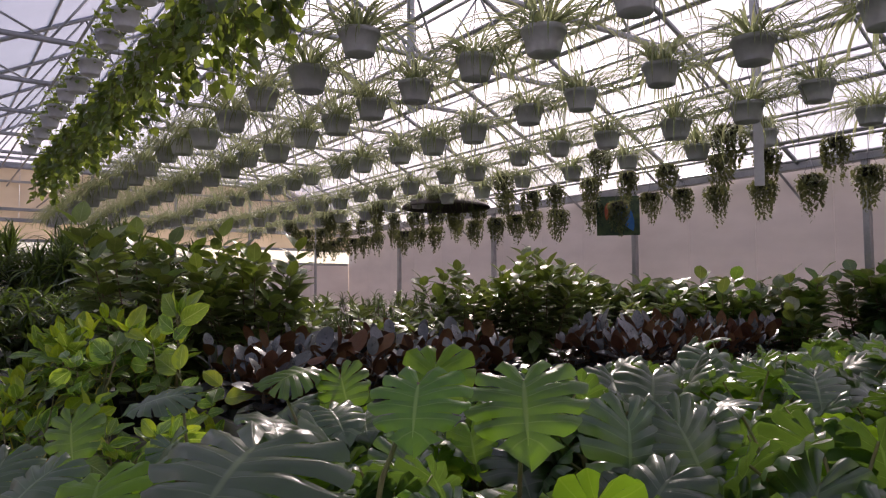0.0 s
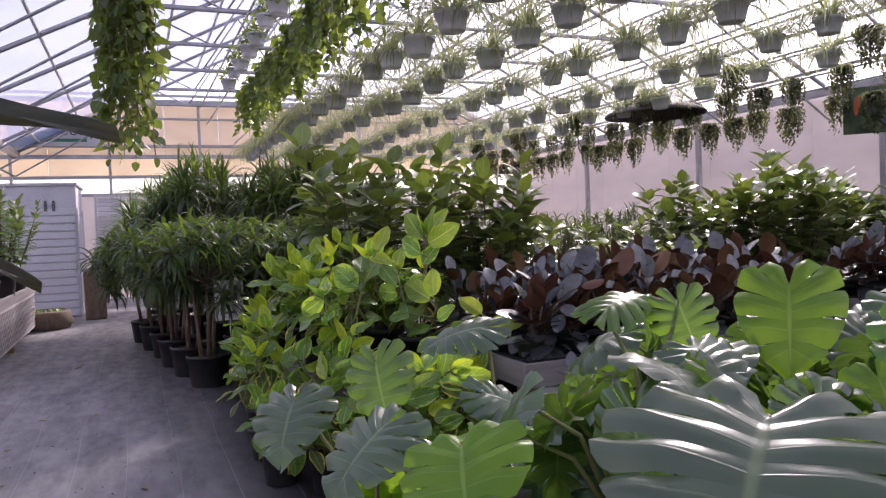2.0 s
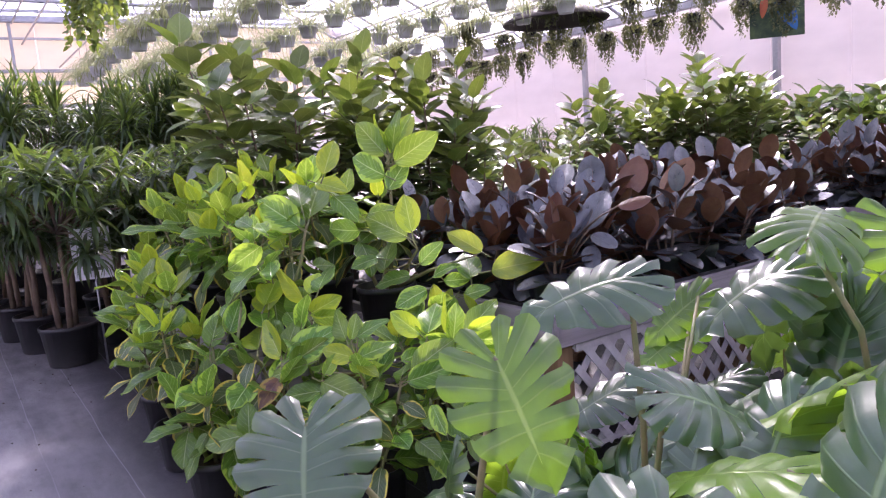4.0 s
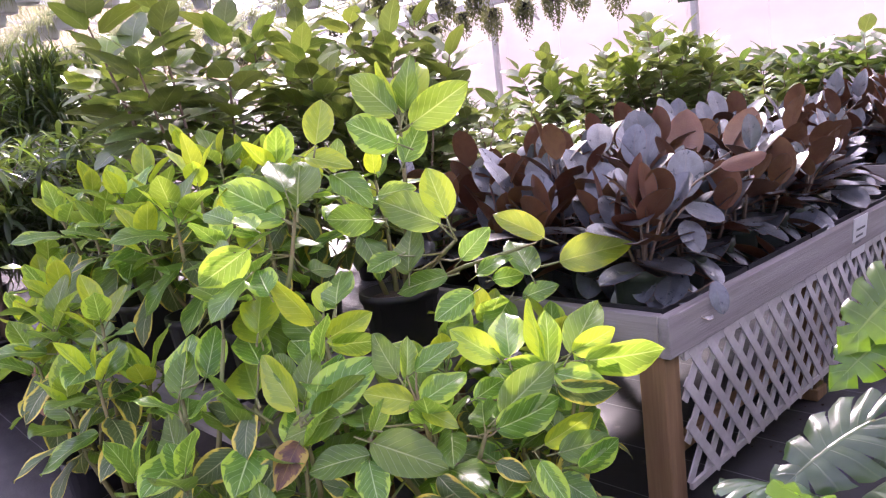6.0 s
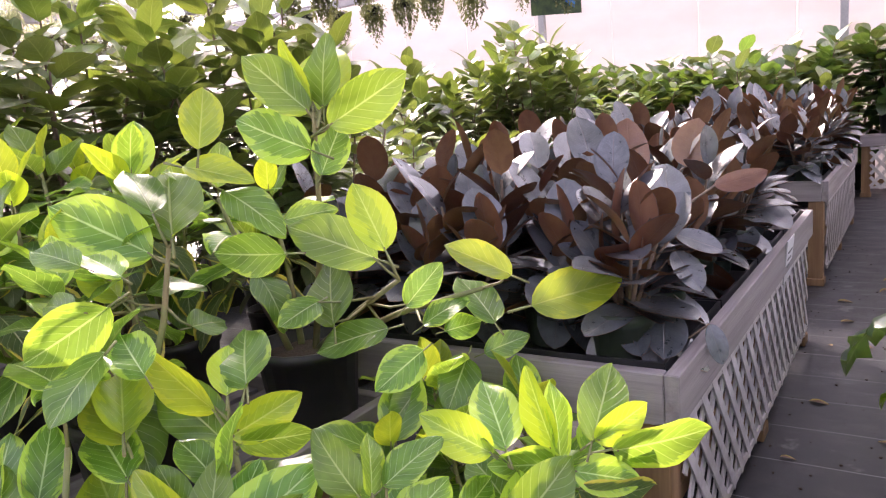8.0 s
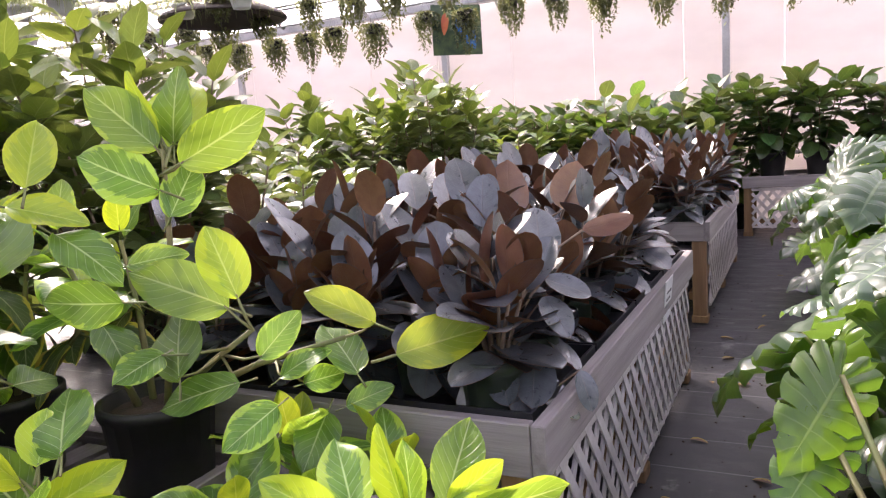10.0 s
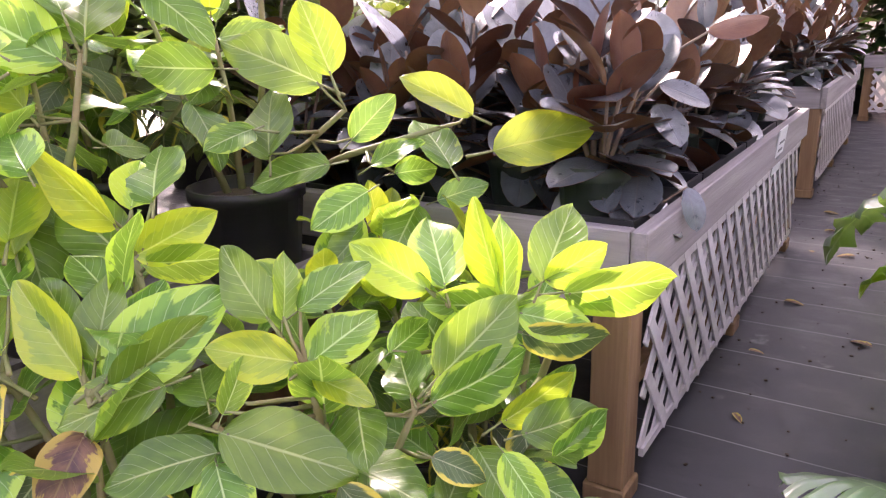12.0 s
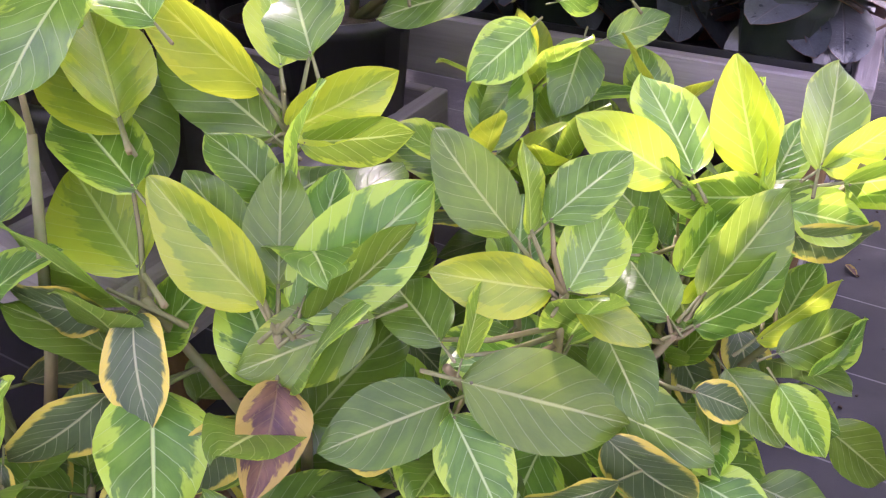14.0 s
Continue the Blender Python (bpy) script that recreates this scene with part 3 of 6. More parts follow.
def truss(xa, xb):
    """Bottom chord, rafters and zigzag web."""
    g = Geo()
    xm = (xa + xb) / 2

    def top(x):
        return EAVE + (RIDGE - EAVE) * (1 - abs(x - xm) / (xb - xm)) - 0.03

    g.add(bar((xa, 0, EAVE), (xm, 0, RIDGE - 0.03), 0.035))
    g.add(bar((xb, 0, EAVE), (xm, 0, RIDGE - 0.03), 0.035))
    cx = (CHORD - EAVE) / (RIDGE - EAVE) * (xb - xm)
    g.add(bar((xa + cx, 0, CHORD), (xb - cx, 0, CHORD), 0.035))
    n = 12
    xs = [xa + cx + (xb - xa - 2 * cx) * i / n for i in range(n + 1)]
    for i in range(n):
        a, b = xs[i], xs[i + 1]
        if i % 2 == 0:
            g.add(bar((a, 0, CHORD), (b, 0, top(b)), 0.016, 5))
        else:
            g.add(bar((a, 0, top(a)), (b, 0, CHORD), 0.016, 5))
    g.add(bar((xa, 0, EAVE - 0.5), (xa + cx * 1.2, 0, CHORD), 0.02, 5))
    g.add(bar((xb, 0, EAVE - 0.5), (xb - cx * 1.2, 0, CHORD), 0.02, 5))
    return g.tpl()


for xa, xb in ((XG, X1 - 0.2), (X0 + 0.2, XG)):
    me = mesh_of("truss", truss(xa, xb), M_STEEL)
    y = Y0 + 0.6
    while y < Y1:
        tagged(part("truss", me, None, m=Matrix.Translation((0, y, 0))), "galvanised steel roof truss with zigzag web", "truss", kind="structure")
        y += 1.975
me = mesh_of("purlin", bar((0, Y0, 0), (0, Y1, 0), 0.022), M_STEEL)
for xa, xb in ((XG, X1 - 0.2), (X0 + 0.2, XG)):
    xm = (xa + xb) / 2
    for k in range(-7, 8):
        x = xm + k * (xb - xm) / 7.6
        z = EAVE + (RIDGE - EAVE) * (1 - abs(k) / 7.6) - 0.0
        tagged(part("purlin", me, None, m=Matrix.Translation((x, 0, z))), "thin steel purlin under the roof film", "purlin", kind="structure")

for k in range(15):
    x = X1 - 0.35 - 0.42 * k
    tagged(part("purlin", me, None, m=Matrix.Translation((x, 0, EAVE + (RIDGE - EAVE) * (X1 - 0.2 - x) / (X1 - 0.2 - (XG + X1) / 2) - 0.03))), "thin steel purlin under the roof film", "purlin", kind="structure")
ROWS_Z = {1.85: 4.46, 1.98: 4.06, 2.6: 3.6, 3.45: 3.6, 4.65: 3.6, 6.0: 3.6, 7.2: 3.6, 8.3: 3.5, 9.1: 3.3, 0.25: 4.46}
me = mesh_of("hanging_pipe", bar((0, -4, 0), (0, Y1 - 0.3, 0), 0.018), M_STEEL)
for x, z in ROWS_Z.items():
    tagged(part("hanging_pipe", me, None, m=Matrix.Translation((x, 0, z))), "long steel pipe for hanging baskets", "pipe", kind="structure")
    for y in POSTS_Y:
        if z < 4.4:
            tagged(part("pipe_hanger", bar((x, y, z), (x, y, CHORD + 0.02), 0.008, 5), M_STEEL), "thin steel hanger rod", "rod", kind="structure")


# ---- benches ----
def lattice(parent, length, z0, z1, m):
    """Crossed diagonal slats in front of a bench, each a piece."""
    panel = part("lattice", join(box(0, length, -0.006, 0.006, z1 - 0.03, z1), box(0, length, -0.006, 0.006, z0, z0 + 0.022)), M_LATTICE, parent, "greyed wooden diagonal lattice panel", m, False)
    h = z1 - z0
    run = h / math.tan(radians(50))
    n = int((length + run) / 0.115)
    me = {}
    for sign in (-1, 1):
        for i in range(n):
            xa = -run + i * 0.115 + 0.02
            xb = xa + run
            pa, pb = (xa, z0), (xb, z1)
            if pa[0] < 0:
                pa = (0.0, z0 + (0 - xa) / run * h)
            if pb[0] > length:
                pb = (length, z0 + (length - xa) / run * h)
            if pb[0] - pa[0] < 0.02:
                continue
            if sign < 0:
                pa, pb = (length - pa[0], pa[1]), (length - pb[0], pb[1])
            key = (round(math.dist(pa, pb), 3))
            if key not in me:
                me[key] = mesh_of("slat", box(0, key, -0.003, 0.003, -0.017, 0.017), M_LATTICE, False)
            ang = math.atan2(pb[1] - pa[1], pb[0] - pa[0])
            part("slat", me[key], None, panel, m=Matrix.Translation((pa[0], 0.004 * sign, pa[1])) @ Matrix.Rotation(-ang, 4, "Y"))


def bench(x, y, length, depth, top, label, group="plant benches", m=None, front=True, ends=False):
    """A timber plant bench: board frame, slatted top, posts on blocks, lattice skirts. Local origin at the front corner."""
    root = thing("plant_bench", label, "bench", group, m or Matrix.Translation((x, y, 0)))
    board = 0.13
    part("front_board", box(0, length, 0, 0.036, top - board, top, bevel=0.003), M_PLANK, root, smooth=False)
    part("back_board", box(0, length, depth - 0.036, depth, top - board, top, bevel=0.003), M_PLANK, root, smooth=False)
    for xx in (0.0, length - 0.036):
        part("end_board", box(xx, xx + 0.036, 0.038, depth - 0.038, top - board, top, bevel=0.003), M_PLANK_SIDE, root, smooth=False)
    slat = mesh_of("top_slat", box(0.04, length - 0.04, 0, 0.09, top - 0.06, top - 0.04), M_PLANK, False)
    k = int((depth - 0.1) / 0.12)
    for i in range(k):
        part("top_slat", slat, None, root, m=Matrix.Translation((0, 0.05 + i * 0.12, 0)))
    post = mesh_of("post", box(0, 0.089, 0, 0.089, 0.05, top - board, bevel=0.004), M_POST, False)
    block = mesh_of("foot_block", box(-0.008, 0.097, -0.008, 0.097, 0.0, 0.05, bevel=0.004), M_POST, False)
    for xx in (0.01, length / 2 - 0.045, length - 0.1):
        for yy in (0.03, depth - 0.12):
            pm = Matrix.Translation((xx, yy, 0))
            part("post", post, None, root, "orange-brown timber post", pm)
            part("foot_block", block, None, root, m=pm)
    part("stretcher", box(0.1, length - 0.1, 0.12, 0.155, 0.14, 0.19), M_POST, root, smooth=False)
    if front:
        lattice(root, length - 0.2, 0.1, top - board - 0.005, Matrix.Translation((0.1, 0.018, 0)))
    if ends:
        lattice(root, depth - 0.2, 0.1, top - board - 0.005, Matrix.Translation((0.0, 0.1, 0)) @ Matrix.Rotation(radians(90), 4, "Z"))
    return root


TOP = 0.69
BX, BY, BD = 2.08, 5.18, 1.24
bench(BX, BY, 2.44, BD, TOP, "weathered grey timber bench with lattice skirt and rubber plants")
bench(5.66, 5.22, 2.44, BD, TOP, "weathered grey timber bench standing past the gap")
bench(0, 0, 4.2, 1.0, TOP, "weathered timber bench along the pale wall with lattice front", m=Matrix.Translation((9.7, 5.3, 0)) @ Matrix.Rotation(radians(-90), 4, "Z"))


def tray(x, y, w, d, z):
    """Shallow black plant tray with a raised rim."""
    root = thing("plant_tray", "shallow black plastic plant tray on the bench", "tray", "black trays", Matrix.Translation((x, y, z)))
    part("base", box(0, w, 0, d, 0, 0.006), M_TRAY, root, smooth=False)
    for a in (box(0, w, 0, 0.008, 0.006, 0.05), box(0, w, d - 0.008, d, 0.006, 0.05), box(0, 0.008, 0.008, d - 0.008, 0.006, 0.05), box(w - 0.008, w, 0.008, d - 0.008, 0.006, 0.05)):
        part("rim", a, M_TRAY, root, smooth=False)
    return root


for bx, by in ((BX, BY), (5.66, 5.22)):
    for i in range(4):
        tray(bx + 0.045 + i * 0.59, by + 0.045, 0.575, 1.14, TOP - 0.04)


# ---- plants ----
def pot_tpl(r, h, taper=0.82, rim=0.012, n=20):
    return lathe([(0.001, 0.004), (r * taper, 0.004), (r * taper + 0.002, 0.012), (r * 0.985, h - 0.03), (r + rim * 0.4, h - 0.03), (r + rim * 0.5, h), (r - 0.006, h), (r - 0.012, h - 0.035), (0.001, h - 0.03)], n)


def pot_parts(root, r, h, mat, label="", n=20, soil=True):
    part("pot", pot_tpl(r, h, n=n), mat, root, label)
    if soil:
        part("soil", lathe([(r - 0.013, h - 0.034), (r * 0.6, h - 0.024), (0.001, h - 0.02)], 12), M_SOIL, root)


RUB_LEAVES = [mesh_of("leaf", leaf(L, W, 8, 5, d, fo, 1.0, 0.0, True, 0.02, 0.6), [L_RUB_TOP, L_RUB_UNDER]) for L, W, d, fo in ((0.20, 0.122, 0.10, 0.16), (0.185, 0.112, 0.2, 0.12), (0.155, 0.095, 0.05, 0.24), (0.21, 0.125, 0.3, 0.14))]


def rubber_plant(seed, single=True):
    r = random.Random(seed)
    root = thing("rubber_plant", "dark burgundy-black rubber plant with rust-brown undersides in small pot", "plant", "rubber plants on the benches")
    pot_parts(root, 0.075, 0.13, M_POT_GREEN, n=14, soil=False)
    g = Geo()
    for s in range(r.choice((4, 5))):
        a = r.uniform(0, 360)
        lean = r.uniform(5, 24)
        hgt = r.uniform(0.10, 0.31)
        d = Vector((math.sin(radians(a)) * math.sin(radians(lean)), math.cos(radians(a)) * math.sin(radians(lean)), math.cos(radians(lean))))
        b = Vector((math.sin(radians(a)) * 0.02, math.cos(radians(a)) * 0.02, 0.10))
        part("stem", tube([b, b + d * hgt], [0.006, 0.004], 5), M_BARK, root)
        n = r.randint(7, 9)
        for i in range(n):
            t = i / (n - 1)
            p = b + d * hgt * (0.05 + 0.95 * t)
            m = aim(*p, a + i * 137 + r.uniform(-20, 20), -32 + 108 * t ** 0.85 + r.uniform(-16, 16), r.uniform(-25, 25))
            sc = Matrix.Scale(r.uniform(0.75, 1.12) * (1.0 - 0.15 * t), 4)
            me = r.choice(RUB_LEAVES)
            if single:
                part("leaf", me, None, root, m=m @ sc)
            else:
                g.add(leaf(0.185, 0.11, 5, 3, 0.15, 0.2, 0.95, 0, True, 0.02), m @ sc)
    if not single:
        part("foliage", g.tpl(), [L_RUB_TOP, L_RUB_UNDER], root)
    return root


def spread(makers, places, jitter_turn=True, scale=(0.9, 1.12), group=None):
    """Stand a mixed set of ready-built plants at the places (x, y, z)."""
    used = set()
    for i, pl in enumerate(places):
        k = rng.randrange(len(makers)) if i >= len(makers) else i
        m = Matrix.Translation(pl[:3]) @ Matrix.Rotation(rng.uniform(0, 6.28), 4, "Z")
        s = rng.uniform(*scale) * (pl[3] if len(pl) > 3 else 1.0)
        src = makers[k]
        if k not in used:
            used.add(k)
            src.matrix_basis = m
            src.scale = (s, s, s)
        else:
            c = copy_thing(src, m)
            c.scale = (s, s, s)


def grid(x0, x1, y0, y1, dx, dy, z, jit=0.03):
    out = []
    ny = max(1, round((y1 - y0) / dy))
    nx = max(1, round((x1 - x0) / dx))
    for j in range(ny):
        for i in range(nx):
            out.append((x0 + (i + 0.5 * (j % 2) * 0.6 + 0.3) * (x1 - x0) / nx + rng.uniform(-jit, jit), y0 + (j + 0.5) * (y1 - y0) / ny + rng.uniform(-jit, jit), z))
    rng.shuffle(out)
    return out


ZB = TOP - 0.034
spread([rubber_plant(s) for s in range(5)], grid(BX + 0.08, BX + 2.38, BY + 0.09, BY + 1.2, 0.245, 0.235, ZB), scale=(0.98, 1.24))
spread([rubber_plant(40 + s, False) for s in range(4)], grid(5.7, 8.05, 5.28, 6.4, 0.24, 0.24, ZB), scale=(1.05, 1.3))

FICUS_MESH, FICUS_SIZE = {}, {}
for key, mat, L, W, d, fo in (("a", L_FICUS, 0.185, 0.118, 0.18, 0.12), ("b", L_FICUS, 0.165, 0.115, 0.3, 0.10), ("y", L_FICUS_YOUNG, 0.15, 0.088, 0.05, 0.28), ("z", L_FICUS_MID, 0.175, 0.108, 0.12, 0.18), ("o", L_FICUS_OLD, 0.165, 0.09, 0.35, 0.12), ("d", L_FICUS_DEAD, 0.13, 0.08, 0.5, 0.4)):
    FICUS_SIZE[key] = (L, W)
    blade_tpl = leaf(L, W, 12, 7, d, fo, 1.0, 0.06 if key != "y" else 0.035, False, 0.035, 0.78)
    FICUS_MESH[key] = mesh_of("leaf", Geo().add(blade_tpl).add(tube([(0, -0.004, 0), (0, 0.02, -0.002), (0, 0.06, -0.004)], [0.003, 0.0026, 0.0016], 5), None, 1).tpl(), [mat, M_TWIG])


def ficus_head(root, b, top, r, n=9, size=1.0, single=True, g=None, young=0.34):
    """One stem with its whorl of leaves, from the base b to the tip."""
    b, top = Vector(b), Vector(top)
    mid = b.lerp(top, 0.55) + Vector((r.uniform(-0.02, 0.02), r.uniform(-0.02, 0.02), 0))
    part("stem", tube([b, mid, top], [0.010, 0.008, 0.005], 6), M_TWIG if single else M_BARK, root)
    a0 = r.uniform(0, 360)
    for i in range(n):
        t = i / (n - 1)
        p = top + (mid - top) * min(0.9, (1 - t) ** 1.3 * 0.22 / max(0.05, (top - mid).length))
        pitch = -38 + 108 * t ** 1.1 + r.uniform(-12, 12)
        head = a0 + i * 137.5 + r.uniform(-18, 18)
        m = aim(*p, head, pitch, r.uniform(-18, 18)) @ Matrix.Scale(size * r.uniform(0.85, 1.15) * (1 - 0.22 * t * t), 4)
        k = ("y" if r.random() < 0.5 else "z") if t > 1 - young else (r.choice("aab") if t > 0.42 or r.random() < 0.42 else "o")
        if single:
            part("leaf", FICUS_MESH[k], None, root, m=m)
        else:
            g.add(leaf(0.175, 0.11, 4, 3, 0.18, 0.15, 0.9, 0, False, 0.03), m, 1 if k in "yz" else 0)


AISLE = Vector((-0.5, -0.42, 0.76))      # the side to which the leaves beside the walk turn their faces


def lay_leaf(root, mesh, size, base, tip, width, roll=0.0, stalk=0.0, label="", face=AISLE):
    """One leaf from its base to its tip, face turned to the aisle, then rolled about its rib."""
    o = root.matrix_basis.translation
    b, t = Vector(base) - o, Vector(tip) - o
    y = (t - b).normalized()
    z = (face - y * face.dot(y)).normalized()
    x = y.cross(z)
    turn = Matrix((x, y, z)).transposed().to_4x4()
    s, w = (t - b).length / (size[0] * 0.95), width / size[1]
    m = Matrix.Translation(b - y * stalk * s) @ turn @ Matrix.Rotation(radians(roll), 4, "Y") @ Matrix.Diagonal((w, s, (s + w) / 2, 1))
    return part("leaf", mesh, None, root, label, m)


def spray(root, head, leaves, foot):
    """The leaves of one ficus shoot with their stalks, and the stem that carries them."""
    o = root.matrix_basis.translation
    h, f = Vector(head) - o, Vector(foot)
    mid = f.lerp(h, 0.5) + Vector((0.015, -0.01, 0.02))
    part("stem", tube([f, mid, h], [0.010, 0.008, 0.0055], 7), M_TWIG, root)
    for i, (kind, base, tip, width, roll) in enumerate(leaves):
        lay_leaf(root, FICUS_MESH[kind], FICUS_SIZE[kind], base, tip, width, roll + 24 * math.sin(2.4 * i), 0.035, "withered brown leaf" if kind == "d" else "")
        b, t = Vector(base) - o, Vector(tip) - o
        low = h + (mid - h) * min(0.8, max(0.0, (h.z - b.z + 0.02) / max(0.05, h.z - mid.z)))
        if (b - low).length < 0.16:
            part("petiole", tube([low, low.lerp(b, 0.6) - Vector((0, 0, 0.006)), b.lerp(t, 0.05)], [0.0042, 0.0034, 0.0025], 5), M_TWIG, root)


def ficus(seed, height, heads=4, spread_by=0.12, pot_r=0.13, pot_h=0.24, single=True, size=1.0, label="", leaves=9, tips=None, young=0.34):
    r = random.Random(seed)
    root = thing("ficus_plant", label or "variegated green and yellow ficus in a black nursery pot", "plant", "variegated ficus plants")
    pot_parts(root, pot_r, pot_h, M_POT)
    g = Geo()
    if tips is None:
        tips = []
        for h in range(heads):
            a = 2 * math.pi * (h + r.uniform(-0.3, 0.3)) / heads
            rad = spread_by * r.uniform(0.5, 1.2)
            tips.append((rad * math.cos(a), rad * math.sin(a), height * r.uniform(0.72, 1.0)))
    for tip in tips:
        ficus_head(root, (0.25 * tip[0], 0.25 * tip[1], pot_h - 0.03), tip, r, leaves, size, single, g, young)
    if not single:
        part("foliage", g.tpl(), [L_FICUS, L_FICUS_YOUNG], root)
    return root


def shrub(seed, height, width, leaf_tpl, mats, count, pot_r=0.17, pot_h=0.3, name="shrub", label="", category="plant", group="", low=0.25, stems_n=7, tilt=(-35, 55), pot_mat=None):
    """A many-stemmed leafy plant: stems in a fan, leaves all along their upper part."""
    r = random.Random(seed)
    root = thing(name, label, category, group)
    pot_parts(root, pot_r, pot_h, pot_mat or M_POT)
    g = Geo()
    per = count // stems_n
    for s in range(stems_n):
        a = 2 * math.pi * (s + r.uniform(-0.4, 0.4)) / stems_n
        rad = width / 2 * r.uniform(0.25, 1.0)
        h = height * r.uniform(0.72, 1.0)
        b = Vector((0.3 * pot_r * math.cos(a), 0.3 * pot_r * math.sin(a), pot_h - 0.03))
        tip = Vector((rad * math.cos(a), rad * math.sin(a), h))
        mid = b.lerp(tip, 0.5) + Vector((0.1 * rad * math.cos(a), 0.1 * rad * math.sin(a), 0.08 * h))
        part("stem", tube([b, mid, tip], [0.011, 0.008, 0.004], 5), M_BARK, root)
        for i in range(per):
            t = low + (1 - low) * (i + r.random()) / per
            p = b.lerp(mid, t * 2) if t < 0.5 else mid.lerp(tip, t * 2 - 1)
            pitch = tilt[0] + (tilt[1] - tilt[0]) * t + r.uniform(-20, 20)
            m = aim(*p, i * 137.5 + r.uniform(-30, 30), pitch, r.uniform(-25, 25)) @ Matrix.Scale(r.uniform(0.7, 1.15), 4)
            g.add(leaf_tpl, m, 1 if len(mats) > 1 and t > 0.78 and r.random() < 0.6 else 0)
    part("foliage", g.tpl(), mats, root)
    return root


# low ficus plants at the foot of the bench, on the ground cloth: base, then the stem tips
FRONT = (
    ((1.17, 5.74), ((1.15, 5.71, 0.60), (1.10, 5.90, 0.62), (0.98, 5.66, 0.45), (1.24, 5.62, 0.40))),
    ((1.40, 5.50), ((1.37, 5.45, 0.62), (1.29, 5.58, 0.47), (1.47, 5.56, 0.63), (1.36, 5.32, 0.42))),
    ((1.66, 5.36), ((1.63, 5.38, 0.67), (1.77, 5.29, 0.68), (1.52, 5.34, 0.52), (1.66, 5.22, 0.52), (1.83, 5.40, 0.55))),
    ((1.36, 5.86), ((1.27, 5.78, 0.78), (1.42, 5.96, 0.76), (1.52, 5.80, 0.60))),
    ((0.96, 6.05), ((0.92, 5.95, 0.56), (1.0, 6.1, 0.70), (0.86, 6.14, 0.52), (1.02, 5.95, 0.44))),
    ((1.84, 5.60), ((1.90, 5.74, 0.64), (1.95, 5.50, 0.60), (1.78, 5.62, 0.55), (1.68, 5.72, 0.58))),
    ((0.96, 6.55), ((0.91, 6.48, 0.66), (1.0, 6.62, 0.80), (0.86, 6.66, 0.55), (1.06, 6.45, 0.62))),
    ((1.02, 7.10), ((0.96, 7.05, 0.74), (1.06, 7.2, 0.82), (0.92, 7.22, 0.6), (1.08, 7.0, 0.66))),
    ((1.12, 7.70), ((1.1, 7.62, 0.8), (1.18, 7.8, 0.88), (1.04, 7.8, 0.62), (1.2, 7.6, 0.8))),
)
front_plants = []
for i, ((x, y), tips) in enumerate(FRONT):
    near = i < 5
    ob = ficus(100 + i, 0.7, pot_r=0.12, pot_h=0.21, leaves=8 if near else 12, size=1.0 if near else 1.15, young=0.0 if near else 0.34, tips=[(a - x, b - y, c - (0.09 if near else 0.0)) for a, b, c in tips])
    ob.matrix_basis = Matrix.Translation((x, y, 0))
    front_plants.append(ob)
spray(front_plants[0], (1.119, 5.880, 0.620), (
        ("y", (1.132, 5.891, 0.646), (1.227, 6.123, 0.680), 0.138, 0),
        ("a", (1.175, 5.922, 0.725), (1.241, 6.125, 0.791), 0.109, 0),
        ("b", (1.111, 5.880, 0.610), (1.023, 6.125, 0.711), 0.159, -59),
        ("o", (1.105, 5.885, 0.607), (1.006, 5.801, 0.560), 0.087, 0),
        ("o", (1.090, 5.906, 0.607), (1.017, 6.018, 0.612), 0.077, -51),
        ("o", (1.045, 5.882, 0.531), (0.927, 5.946, 0.440), 0.092, -35),
        ("y", (1.206, 5.962, 0.797), (1.339, 6.151, 0.866), 0.116, 0),
        ("a", (1.074, 5.845, 0.534), (0.952, 5.710, 0.517), 0.120, 0),
    ), (0.01, 0.0, 0.18))
spray(front_plants[0], (1.157, 5.716, 0.605), (
        ("z", (1.182, 5.728, 0.646), (1.252, 5.765, 0.764), 0.081, 0),
        ("y", (1.164, 5.737, 0.631), (1.162, 5.880, 0.752), 0.107, -53),
        ("a", (1.177, 5.708, 0.623), (1.339, 5.610, 0.739), 0.126, 43),
        ("z", (1.179, 5.692, 0.611), (1.302, 5.610, 0.693), 0.096, 35),
        ("a", (1.200, 5.702, 0.646), (1.315, 5.731, 0.747), 0.090, 0),
        ("a", (1.184, 5.772, 0.686), (1.189, 5.856, 0.763), 0.065, 0),
        ("z", (1.226, 5.628, 0.615), (1.111, 5.742, 0.571), 0.096, -34),
        ("d", (1.131, 5.700, 0.559), (1.030, 5.635, 0.526), 0.083, 0),
        ("a", (1.226, 5.530, 0.532), (1.098, 5.620, 0.529), 0.097, 0),
        ("o", (1.091, 5.723, 0.530), (0.999, 5.755, 0.443), 0.075, -30),
    ), (0.01, 0.0, 0.18))
spray(front_plants[0], (1.029, 5.750, 0.375), (
        ("z", (1.005, 5.769, 0.361), (0.878, 5.904, 0.320), 0.108, -14),
        ("a", (1.041, 5.727, 0.370), (1.189, 5.626, 0.350), 0.110, 0),
        ("o", (0.931, 5.992, 0.461), (0.847, 6.045, 0.402), 0.066, -30),
        ("o", (0.944, 5.970, 0.458), (0.894, 5.952, 0.381), 0.053, 0),
        ("o", (1.194, 5.583, 0.436), (1.141, 5.667, 0.442), 0.057, -39),
        ("z", (1.018, 5.782, 0.389), (1.067, 5.718, 0.395), 0.046, 35),
    ), (0.01, 0.0, 0.18))
